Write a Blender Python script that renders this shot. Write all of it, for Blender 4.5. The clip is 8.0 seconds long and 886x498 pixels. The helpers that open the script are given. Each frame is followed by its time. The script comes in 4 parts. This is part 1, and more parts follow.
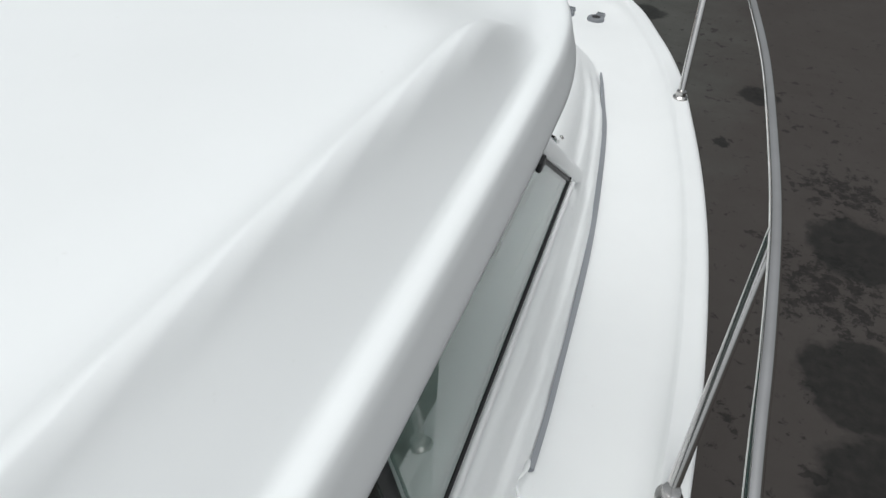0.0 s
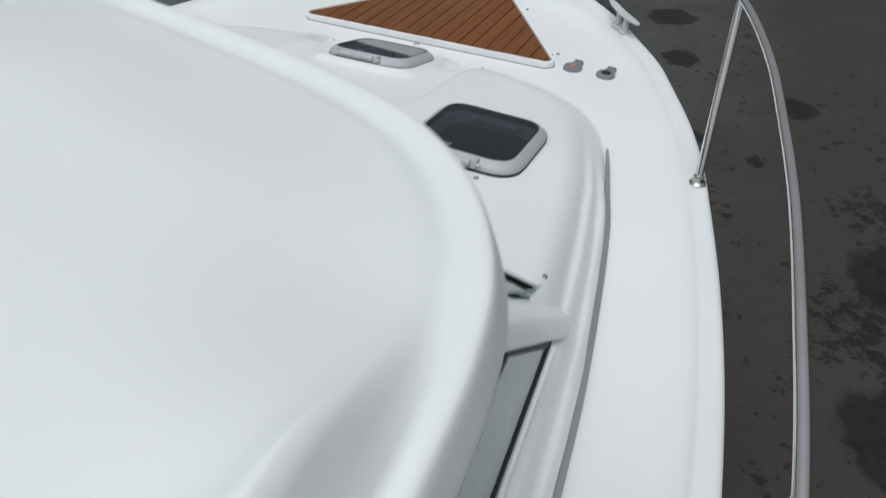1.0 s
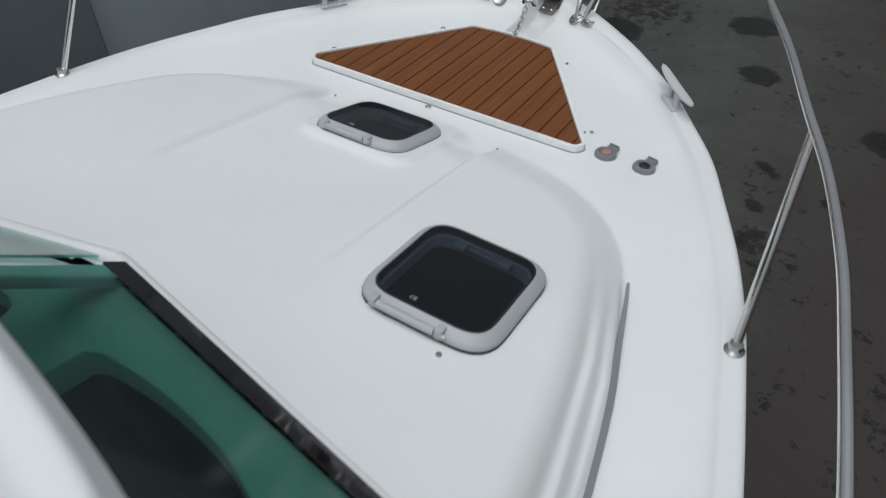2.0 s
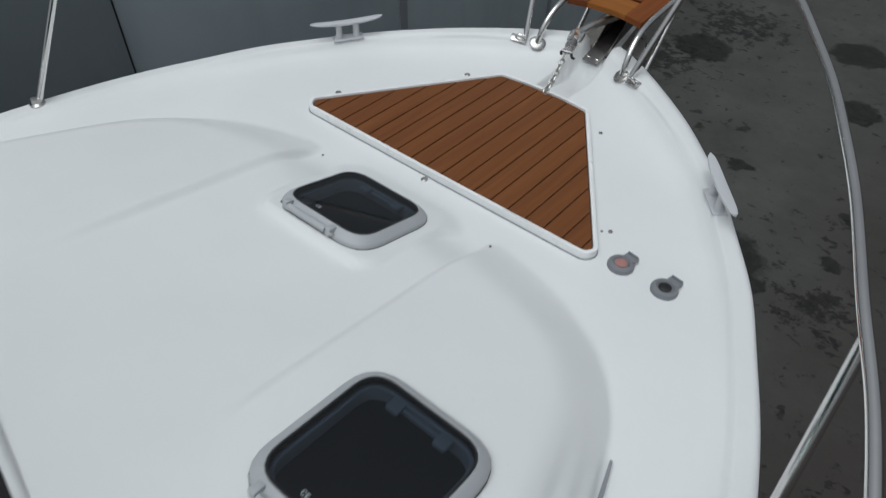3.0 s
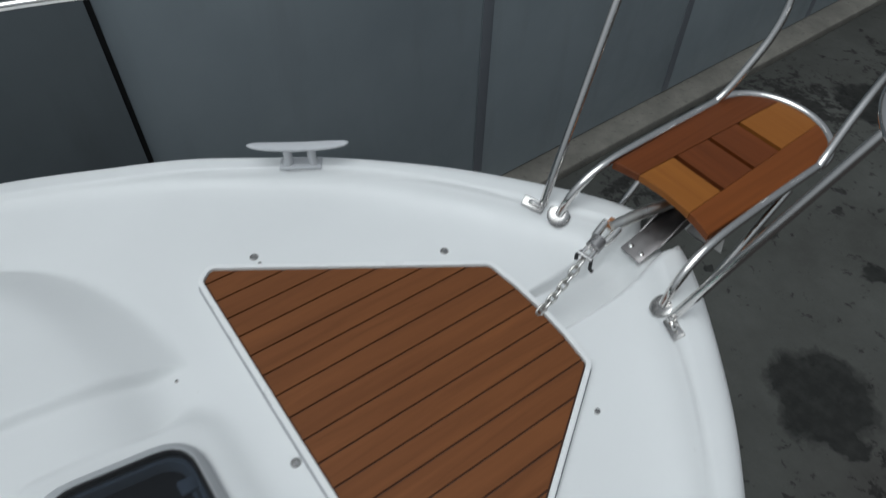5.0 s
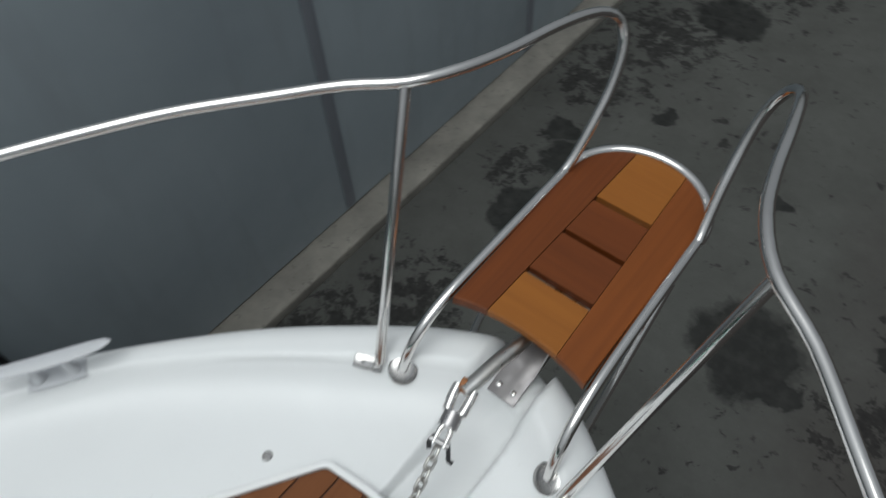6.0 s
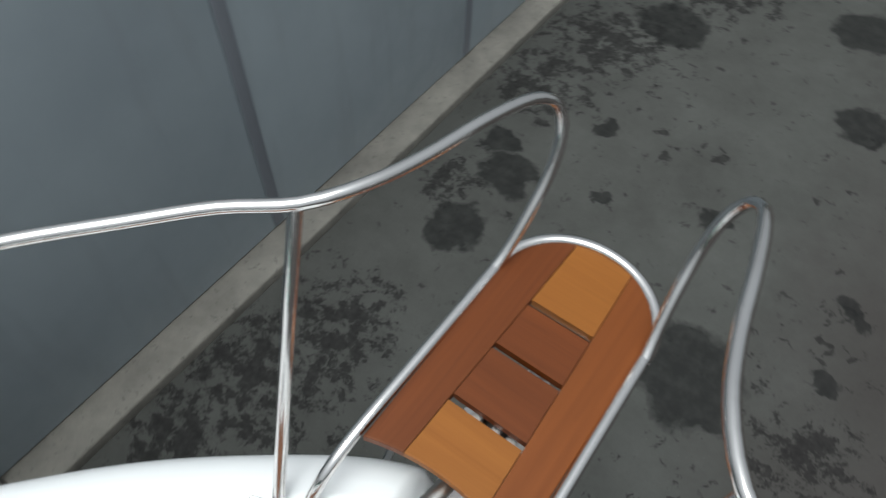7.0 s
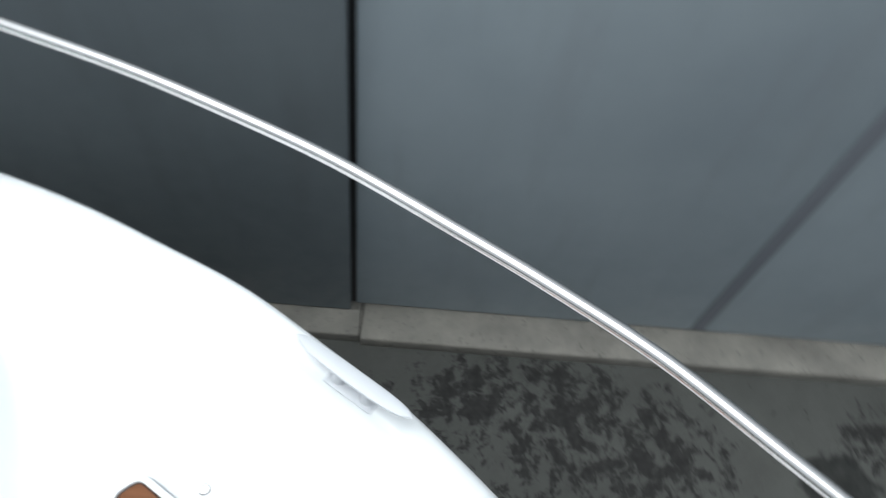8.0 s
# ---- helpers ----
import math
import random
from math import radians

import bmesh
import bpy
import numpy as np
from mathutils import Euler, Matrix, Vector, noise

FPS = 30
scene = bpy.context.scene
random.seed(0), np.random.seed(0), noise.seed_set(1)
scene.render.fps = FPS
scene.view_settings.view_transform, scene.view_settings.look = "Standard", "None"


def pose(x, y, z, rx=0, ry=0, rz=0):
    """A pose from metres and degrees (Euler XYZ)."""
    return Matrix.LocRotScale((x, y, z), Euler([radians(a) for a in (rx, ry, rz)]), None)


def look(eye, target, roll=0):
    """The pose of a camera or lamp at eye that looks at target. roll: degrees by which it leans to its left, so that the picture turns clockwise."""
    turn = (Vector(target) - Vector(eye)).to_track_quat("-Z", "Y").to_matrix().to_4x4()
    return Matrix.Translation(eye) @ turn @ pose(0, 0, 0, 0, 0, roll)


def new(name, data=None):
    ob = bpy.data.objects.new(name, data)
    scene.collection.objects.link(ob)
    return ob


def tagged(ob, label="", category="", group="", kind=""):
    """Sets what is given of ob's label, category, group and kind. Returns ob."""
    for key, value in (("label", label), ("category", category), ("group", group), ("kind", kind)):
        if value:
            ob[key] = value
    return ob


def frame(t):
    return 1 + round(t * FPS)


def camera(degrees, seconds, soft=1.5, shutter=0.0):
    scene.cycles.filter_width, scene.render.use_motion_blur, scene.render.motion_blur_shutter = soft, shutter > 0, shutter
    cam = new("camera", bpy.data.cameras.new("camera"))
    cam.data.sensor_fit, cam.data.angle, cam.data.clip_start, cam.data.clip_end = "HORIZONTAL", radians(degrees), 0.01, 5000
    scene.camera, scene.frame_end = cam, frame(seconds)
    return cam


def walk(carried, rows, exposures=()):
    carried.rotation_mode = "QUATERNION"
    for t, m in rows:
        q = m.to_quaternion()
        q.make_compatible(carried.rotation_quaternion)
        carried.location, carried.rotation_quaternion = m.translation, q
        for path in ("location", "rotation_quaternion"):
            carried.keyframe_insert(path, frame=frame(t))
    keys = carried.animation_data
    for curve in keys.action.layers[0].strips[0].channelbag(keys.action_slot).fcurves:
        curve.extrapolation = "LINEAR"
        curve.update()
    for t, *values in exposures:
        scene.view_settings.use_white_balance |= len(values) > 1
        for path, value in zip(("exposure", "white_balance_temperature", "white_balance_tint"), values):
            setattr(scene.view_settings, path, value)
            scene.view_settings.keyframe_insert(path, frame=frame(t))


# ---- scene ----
# A motor boat's foredeck beside a grey panelled wall. The bow points along +y, starboard is +x, the yard lies at z = 0.
cam = camera(65.0, 8.0, soft=1.35, shutter=0.35)
PATH = [
    (0, (1.217, -0.718, 3.574), (0.679, 0.707, 2.278), 2.9),
    (0.5, (1.194, -0.606, 3.622), (0.685, 0.838, 2.335), 5.0),
    (1, (1.185, -0.268, 3.666), (0.569, 1.105, 2.35), 0.3),
    (1.5, (1.161, -0.013, 3.723), (0.522, 1.354, 2.411), 0.7),
    (2, (1.117, 0.326, 3.752), (0.378, 1.573, 2.375), 0.7),
    (2.2, (1.113, 0.423, 3.774), (0.358, 1.649, 2.386), 0.99),
    (3.3, (1.047, 1.052, 3.772), (0.105, 2.112, 2.362), -0.92),
    (3.5, (1.038, 1.183, 3.755), (0.076, 2.228, 2.346), -2.4),
    (4, (0.929, 1.508, 3.775), (-0.022, 2.429, 2.276), -1.9),
    (4.2, (0.88, 1.582, 3.764), (-0.046, 2.487, 2.24), 0.28),
    (5.3, (0.584, 2.13, 3.796), (-0.465, 2.899, 2.276), 1.2),
    (5.5, (0.561, 2.249, 3.791), (-0.464, 3.025, 2.259), -0.15),
    (6, (0.335, 2.549, 3.768), (-0.463, 3.425, 2.157), -3.84),
    (6.5, (0.246, 2.719, 3.759), (-0.371, 3.722, 2.142), -0.69),
    (7, (0.175, 2.84, 3.74), (-0.469, 3.78, 2.096), 2.3),
    (7.5, (-0.024, 2.768, 3.765), (-0.964, 3.327, 2.09), 6.16),
    (8, (-0.22, 2.568, 3.772), (-1.32, 2.701, 2.107), 10.75),
]
STOPS = [(0.0, 0.0), (0.5, -0.12), (1.0, -0.25), (2.0, -0.42), (4.0, -0.54), (5.5, -0.58), (6.0, -0.38), (6.5, -0.02), (7.0, 0.31), (7.5, 0.44), (8.0, 0.48)]
EXPOSURES = [(t, e, 6330 if t < 1 else 6150 if t < 3 else 6010 if t < 6 or t > 7 else 6170, 6.5 if t < 3 else 4.5) for t, e in STOPS]
walk(cam, [(t, look(eye, target, roll)) for t, eye, target, roll in PATH], EXPOSURES)

# ---- light: an overcast sky and a very wide sun ----
world = bpy.data.worlds.new("overcast")
scene.world = world
world.use_nodes = True
wn, wl = world.node_tree.nodes, world.node_tree.links
sky = wn.new("ShaderNodeTexSky")
sky.sky_type, sky.sun_disc = "NISHITA", False
sky.sun_elevation, sky.sun_rotation = radians(72), radians(180)
sky.air_density, sky.dust_density, sky.ozone_density = 1.0, 4.0, 1.0
cloud = wn.new("ShaderNodeHueSaturation")
cloud.inputs["Saturation"].default_value = 0.13
wl.new(sky.outputs[0], cloud.inputs["Color"])
# an overcast sky is brightest overhead and falls off evenly to the horizon
where, height, fall, veil = wn.new("ShaderNodeTexCoord"), wn.new("ShaderNodeSeparateXYZ"), wn.new("ShaderNodeMapRange"), wn.new("ShaderNodeVectorMath")
fall.inputs[3].default_value, fall.inputs[4].default_value = 0.42, 1.5
veil.operation = "SCALE"
wl.new(where.outputs["Generated"], height.inputs[0])
wl.new(height.outputs["Z"], fall.inputs[0])
wl.new(cloud.outputs[0], veil.inputs[0])
wl.new(fall.outputs[0], veil.inputs["Scale"])
wl.new(veil.outputs[0], wn["Background"].inputs[0])
wn["Background"].inputs[1].default_value = 0.110
sun_data = bpy.data.lights.new("sun", "SUN")
sun_data.energy, sun_data.angle, sun_data.color = 0.9, radians(50), (1.0, 0.98, 0.955)
sun = new("sun", sun_data)
sun.matrix_world = look((0, 0, 0), (0.0, 0.28, -0.96))
sun.location = (0, 0, 12)


# ---- materials ----
def mat(name, color, rough=0.5, metal=0.0, spec=0.5):
    """A node material and its nodes, to be varied."""
    m = bpy.data.materials.new(name)
    m.use_nodes = True
    b = m.node_tree.nodes["Principled BSDF"]
    b.inputs["Base Color"].default_value = (*color, 1)
    b.inputs["Roughness"].default_value = rough
    b.inputs["Metallic"].default_value = metal
    b.inputs["Specular IOR Level"].default_value = spec
    return m


def node(m, kind, **values):
    n = m.node_tree.nodes.new(kind)
    for k, v in values.items():
        n.inputs[k].default_value = v
    return n


def link(m, a, b):
    m.node_tree.links.new(a, b)


def bsdf(m):
    return m.node_tree.nodes["Principled BSDF"]


def place(m, stretch=(1, 1, 1)):
    """World-sized coordinates, stretched."""
    g = m.node_tree.nodes.new("ShaderNodeTexCoord")
    v = m.node_tree.nodes.new("ShaderNodeMapping")
    v.inputs["Scale"].default_value = stretch
    link(m, g.outputs["Object"], v.inputs[0])
    return v.outputs[0]


def noise_of(m, at, scale, detail=4.0, rough=0.55, warp=0.0):
    n = node(m, "ShaderNodeTexNoise", Scale=scale, Detail=detail, Roughness=rough, Distortion=warp)
    link(m, at, n.inputs["Vector"])
    return n.outputs["Fac"]


def ramp(m, fac, lo, hi, a, b):
    """Colour a below lo, b above hi."""
    r = m.node_tree.nodes.new("ShaderNodeValToRGB")
    r.color_ramp.elements[0].position, r.color_ramp.elements[1].position = lo, hi
    r.color_ramp.elements[0].color, r.color_ramp.elements[1].color = (*a, 1), (*b, 1)
    link(m, fac, r.inputs[0])
    return r.outputs[0]


def spread(m, fac, lo, hi, a=0.0, b=1.0):
    r = node(m, "ShaderNodeMapRange")
    r.inputs[1].default_value, r.inputs[2].default_value = lo, hi
    r.inputs[3].default_value, r.inputs[4].default_value = a, b
    link(m, fac, r.inputs[0])
    return r.outputs[0]


def mixed(m, fac, a, b, how="MIX"):
    x = m.node_tree.nodes.new("ShaderNodeMix")
    x.data_type, x.blend_type = "RGBA", how
    for s, v in ((0, fac), (6, a), (7, b)):
        if isinstance(v, (int, float)):
            x.inputs[s].default_value = v
        elif isinstance(v, tuple):
            x.inputs[s].default_value = (*v, 1)
        else:
            link(m, v, x.inputs[s])
    return x.outputs[2]


def calc(m, how, a, b=0.0):
    x = m.node_tree.nodes.new("ShaderNodeMath")
    x.operation = how
    for s, v in ((0, a), (1, b)):
        if isinstance(v, (int, float)):
            x.inputs[s].default_value = v
        else:
            link(m, v, x.inputs[s])
    return x.outputs[0]


def bump(m, height, strength, distance):
    n = node(m, "ShaderNodeBump", Strength=strength, Distance=distance)
    link(m, height, n.inputs["Height"])
    link(m, n.outputs[0], bsdf(m).inputs["Normal"])


def gelcoat(name, color, rough):
    m = mat(name, color, rough)
    p = place(m)
    soil = noise_of(m, p, 2.3, 5)
    speck = noise_of(m, p, 70, 2)
    c = ramp(m, soil, 0.3, 0.75, tuple(v * 0.95 for v in color), color)
    c = mixed(m, spread(m, speck, 0.73, 0.8, 0, 0.14), c, (0.45, 0.43, 0.38))
    link(m, c, bsdf(m).inputs["Base Color"])
    link(m, spread(m, noise_of(m, p, 9, 4), 0.3, 0.7, rough - 0.06, rough + 0.1), bsdf(m).inputs["Roughness"])
    bump(m, noise_of(m, p, 3.0, 2), 0.12, 0.004)
    return m


WHITE = gelcoat("white_gelcoat", (0.80, 0.81, 0.81), 0.38)
RIM_WHITE = gelcoat("bright_rim_gelcoat", (0.86, 0.865, 0.86), 0.3)
ROOF_WHITE = gelcoat("roof_gelcoat", (0.78, 0.795, 0.80), 0.42)


def teak(name, dark, light, rough, along):
    """Wood with its grain along one axis of the thing."""
    m = mat(name, light, rough, 0.0, 0.25)
    st = [34, 34, 34]
    st[along] = 1.6
    p = place(m, tuple(st))
    info = m.node_tree.nodes.new("ShaderNodeObjectInfo")
    sh = m.node_tree.nodes.new("ShaderNodeVectorMath")
    link(m, p, sh.inputs[0])
    sc = m.node_tree.nodes.new("ShaderNodeCombineXYZ")
    for k in range(3):
        link(m, calc(m, "MULTIPLY", info.outputs["Random"], 37.0), sc.inputs[k])
    link(m, sc.outputs[0], sh.inputs[1])
    g = noise_of(m, sh.outputs[0], 1.0, 6, 0.62, 0.8)
    c = ramp(m, g, 0.28, 0.74, dark, light)
    c = mixed(m, spread(m, info.outputs["Random"], 0, 1, 0.0, 0.28), c, dark)
    pores = noise_of(m, sh.outputs[0], 5.0, 3)
    c = mixed(m, spread(m, pores, 0.6, 0.75, 0, 0.16), c, tuple(v * 0.4 for v in dark))
    link(m, c, bsdf(m).inputs["Base Color"])
    link(m, spread(m, g, 0.3, 0.7, rough + 0.08, rough - 0.05), bsdf(m).inputs["Roughness"])
    bump(m, g, 0.15, 0.002)
    return m


TEAK = teak("deck_teak", (0.135, 0.046, 0.0135), (0.205, 0.073, 0.021), 0.55, 1)
TEAK_RED = teak("red_teak", (0.110, 0.028, 0.005), (0.168, 0.044, 0.008), 0.5, 1)
TEAK_RED_CROSS = teak("red_teak_cross", (0.105, 0.026, 0.0045), (0.158, 0.040, 0.007), 0.5, 0)
TEAK_GOLD = teak("golden_teak", (0.235, 0.080, 0.012), (0.31, 0.112, 0.017), 0.5, 0)
TEAK_RAIL = teak("orange_teak", (0.150, 0.041, 0.0065), (0.218, 0.061, 0.010), 0.5, 1)
CAULK = mat("brown_caulk", (0.056, 0.020, 0.010), 0.7)


def metal(name, color, rough, grime):
    m = mat(name, color, rough, 1.0)
    p = place(m)
    f = noise_of(m, p, 26, 5)
    link(m, spread(m, f, 0.3, 0.75, rough * 0.7, rough * 1.7), bsdf(m).inputs["Roughness"])
    link(m, ramp(m, noise_of(m, p, 11, 4), 0.35, 0.8, color, grime), bsdf(m).inputs["Base Color"])
    return m


STEEL = metal("stainless_steel", (0.80, 0.785, 0.77), 0.085, (0.72, 0.70, 0.68))
WORN_STEEL = metal("worn_steel", (0.52, 0.51, 0.50), 0.20, (0.36, 0.345, 0.33))
GALV = metal("galvanised_steel", (0.60, 0.60, 0.59), 0.34, (0.34, 0.31, 0.27))
DULL = metal("dull_steel", (0.46, 0.45, 0.45), 0.3, (0.26, 0.25, 0.25))
CLEAT = gelcoat("grey_cleat_paint", (0.56, 0.57, 0.59), 0.35)
FRAME_GREY = gelcoat("hatch_frame_plastic", (0.44, 0.455, 0.47), 0.42)
FILLER_GREY = gelcoat("filler_plastic", (0.20, 0.21, 0.225), 0.45)
SHADE_GREY = gelcoat("painted_shade_grey", (0.27, 0.28, 0.30), 0.6)
PINK = gelcoat("faded_red_plastic", (0.40, 0.20, 0.18), 0.5)
BLACK = mat("black_rubber", (0.012, 0.012, 0.013), 0.5)
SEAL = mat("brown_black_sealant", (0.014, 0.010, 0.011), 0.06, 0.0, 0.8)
RUST = mat("rusty_pin", (0.34, 0.15, 0.06), 0.7, 0.3)
INNER = gelcoat("cabin_lining", (0.74, 0.75, 0.73), 0.6)
DARK = mat("unlit_cabin_black", (0.011, 0.012, 0.008), 0.85)
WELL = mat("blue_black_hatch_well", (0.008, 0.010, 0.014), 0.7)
HANDLE = gelcoat("grey_latch_plastic", (0.42, 0.46, 0.48), 0.4)


def pane_material(name, tint, gloss, shine_least=0.04):
    """Clear tinted pane: what is behind shows through, the sky mirrors by the angle."""
    m = bpy.data.materials.new(name)
    m.use_nodes = True
    t = m.node_tree
    t.nodes.clear()
    out, mix = t.nodes.new("ShaderNodeOutputMaterial"), t.nodes.new("ShaderNodeMixShader")
    clear, shine, fr = t.nodes.new("ShaderNodeBsdfTransparent"), t.nodes.new("ShaderNodeBsdfGlossy"), t.nodes.new("ShaderNodeLayerWeight")
    power, gain = t.nodes.new("ShaderNodeMath"), t.nodes.new("ShaderNodeMath")
    power.operation, gain.operation = "POWER", "MULTIPLY_ADD"
    power.inputs[1].default_value, gain.inputs[1].default_value, gain.inputs[2].default_value = 4.0, 0.9, shine_least
    clear.inputs[0].default_value = (*tint, 1)
    shine.inputs["Roughness"].default_value = gloss
    t.links.new(fr.outputs["Facing"], power.inputs[0])
    t.links.new(power.outputs[0], gain.inputs[0])
    t.links.new(gain.outputs[0], mix.inputs[0])
    t.links.new(clear.outputs[0], mix.inputs[1])
    t.links.new(shine.outputs[0], mix.inputs[2])
    t.links.new(mix.outputs[0], out.inputs[0])
    return m


GLASS = pane_material("green_glass", (0.42, 0.70, 0.64), 0.11, 0.10)
SIDE_GLASS = pane_material("grey_green_glass", (0.60, 0.67, 0.645), 0.03, 0.12)
SMOKE = pane_material("smoked_acrylic", (0.42, 0.47, 0.53), 0.03, 0.05)

# dark oil spots, each with a crisp uneven edge: place and radius
STAINS = [(0.37, 5.14, 0.33), (0.62, 5.0, 0.12), (-1.36, 5.18, 0.20), (-1.30, 5.76, 0.20), (-1.52, 6.02, 0.14), (-1.10, 8.05, 0.30), (0.60, 7.82, 0.20), (0.28, 8.98, 0.30), (-0.67, 5.98, 0.075),
          (-0.98, 6.60, 0.085), (-0.88, 5.02, 0.04), (-0.72, 5.36, 0.045), (0.05, 6.28, 0.11), (1.05, 6.12, 0.10), (1.05, 5.57, 0.09), (2.85, 4.65, 0.42), (2.78, 3.1, 0.40), (3.1, 2.2, 0.6), (1.62, 5.9, 0.10), (1.9, 7.1, 0.2)]
# worn patches of close dark mottling, and looser sprinklings of flecks
PATCHES = [(-1.45, 4.15, 0.36), (-1.60, 3.6, 0.50), (-1.72, 3.05, 0.35), (-1.65, 6.7, 0.40), (-1.45, 7.5, 0.52), (-1.62, 5.45, 0.20), (2.6, 4.0, 0.45), (2.75, 5.5, 0.35), (1.15, 5.05, 0.28), (-1.0, 8.8, 0.5)]
SPRINKLED = [(0.0, 6.4, 0.4), (-0.4, 6.85, 0.35), (-0.2, 7.7, 0.5), (0.95, 5.9, 0.6), (1.15, 4.9, 0.6), (1.9, 3.6, 0.8), (2.3, 5.0, 0.9), (2.1, 7.0, 0.9), (0.9, 7.4, 0.5), (1.9, 2.3, 0.9), (1.2, 8.3, 0.8)]


def concrete():
    m = mat("stained_concrete", (0.10, 0.10, 0.097), 0.75, 0.0, 0.08)
    p = place(m)

    def shifted(at, scale, amount, detail):
        n = node(m, "ShaderNodeTexNoise", Scale=scale, Detail=detail, Roughness=0.6)
        link(m, at, n.inputs["Vector"])
        v = m.node_tree.nodes.new("ShaderNodeVectorMath")
        v.operation = "MULTIPLY_ADD"
        link(m, n.outputs["Color"], v.inputs[0])
        v.inputs[1].default_value, v.inputs[2].default_value = (amount, amount, 0), (-amount / 2, -amount / 2, 0)
        out = m.node_tree.nodes.new("ShaderNodeVectorMath")
        link(m, at, out.inputs[0])
        link(m, v.outputs[0], out.inputs[1])
        return out.outputs[0]

    moved = shifted(shifted(p, 3.6, 0.34, 3.0), 15.0, 0.10, 5.0)

    def blobs(rows, soft):
        total = None
        for x, y, r in rows:
            d = m.node_tree.nodes.new("ShaderNodeVectorMath")
            d.operation = "DISTANCE"
            link(m, moved, d.inputs[0])
            d.inputs[1].default_value = (x, y, 0)
            v = spread(m, d.outputs["Value"], r * (1 - soft), r * (1 + soft), 1, 0)
            total = v if total is None else calc(m, "MAXIMUM", total, v)
        return total

    across = m.node_tree.nodes.new("ShaderNodeSeparateXYZ")
    link(m, p, across.inputs[0])
    wet = calc(m, "MULTIPLY", blobs(STAINS, 0.10), spread(m, noise_of(m, p, 11, 5), 0.3, 0.6, 0.75, 1.0))
    # mottling: islands whose share of the surface grows towards a patch's middle
    islands = noise_of(m, shifted(p, 9.0, 0.10, 3.0), 7.6, 9, 0.76)
    grown = calc(m, "ADD", islands, calc(m, "MULTIPLY", blobs(PATCHES, 0.7), 0.15))
    mottle = spread(m, grown, 0.59, 0.64)
    dots = calc(m, "ADD", noise_of(m, shifted(p, 6.0, 0.12, 2.0), 4.6, 6, 0.60), calc(m, "MULTIPLY", blobs(SPRINKLED, 0.6), 0.075))
    fleck = calc(m, "MAXIMUM", mottle, spread(m, dots, 0.675, 0.70, 0, 0.9))
    base = ramp(m, noise_of(m, p, 1.3, 9, 0.70), 0.33, 0.68, (0.056, 0.057, 0.052), (0.086, 0.088, 0.081))
    base = mixed(m, spread(m, noise_of(m, p, 42, 5, 0.7), 0.35, 0.65, 0.0, 0.30), base, (0.070, 0.070, 0.066))
    base = mixed(m, spread(m, noise_of(m, p, 6.5, 6, 0.7), 0.52, 0.66, 0, 0.45), base, (0.066, 0.066, 0.062))
    base = mixed(m, spread(m, noise_of(m, p, 110, 2), 0.70, 0.76, 0, 0.5), base, (0.17, 0.17, 0.16))
    # rust-brown grime spreads over the side away from the wall, deepened to imitate lens falloff
    grime = spread(m, calc(m, "ADD", across.outputs[0], calc(m, "MULTIPLY", noise_of(m, p, 0.9, 5), 1.6)), 1.2, 2.6, 0, 0.72)
    base = mixed(m, grime, base, (0.044, 0.036, 0.034))
    c = mixed(m, calc(m, "MULTIPLY", fleck, spread(m, noise_of(m, p, 25, 4), 0.3, 0.65, 0.62, 0.86)), base, (0.015, 0.0138, 0.0138))
    c = mixed(m, calc(m, "MULTIPLY", wet, 0.84), c, (0.013, 0.0132, 0.0128))
    link(m, c, bsdf(m).inputs["Base Color"])
    link(m, spread(m, calc(m, "MAXIMUM", wet, calc(m, "MULTIPLY", fleck, 0.5)), 0, 1, 0.85, 0.6), bsdf(m).inputs["Roughness"])
    bump(m, noise_of(m, p, 60, 6, 0.7), 0.5, 0.004)
    return m


CONCRETE = concrete()


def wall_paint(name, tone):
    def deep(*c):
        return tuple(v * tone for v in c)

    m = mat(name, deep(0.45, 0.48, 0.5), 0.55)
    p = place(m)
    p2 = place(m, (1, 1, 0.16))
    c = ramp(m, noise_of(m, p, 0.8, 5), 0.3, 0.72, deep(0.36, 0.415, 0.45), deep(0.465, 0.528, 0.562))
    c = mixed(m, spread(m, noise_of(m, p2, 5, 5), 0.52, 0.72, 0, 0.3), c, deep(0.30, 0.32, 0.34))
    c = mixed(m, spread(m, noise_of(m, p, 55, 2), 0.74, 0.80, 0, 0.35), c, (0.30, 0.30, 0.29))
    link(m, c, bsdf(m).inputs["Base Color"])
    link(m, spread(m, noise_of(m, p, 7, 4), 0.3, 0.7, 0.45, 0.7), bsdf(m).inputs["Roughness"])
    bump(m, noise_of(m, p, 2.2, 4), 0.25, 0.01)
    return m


SHEET = wall_paint("grey_wall_sheet", 0.86)
# darker tone for panels aft of the joint, deepened further to imitate lens falloff
DARKENED_SHEET = wall_paint("darkened_wall_sheet", 0.45)
SEAM = gelcoat("joint_cover_paint", (0.22, 0.235, 0.262), 0.6)
WALL_BACK = gelcoat("dark_wall_joint", (0.17, 0.18, 0.195), 0.7)


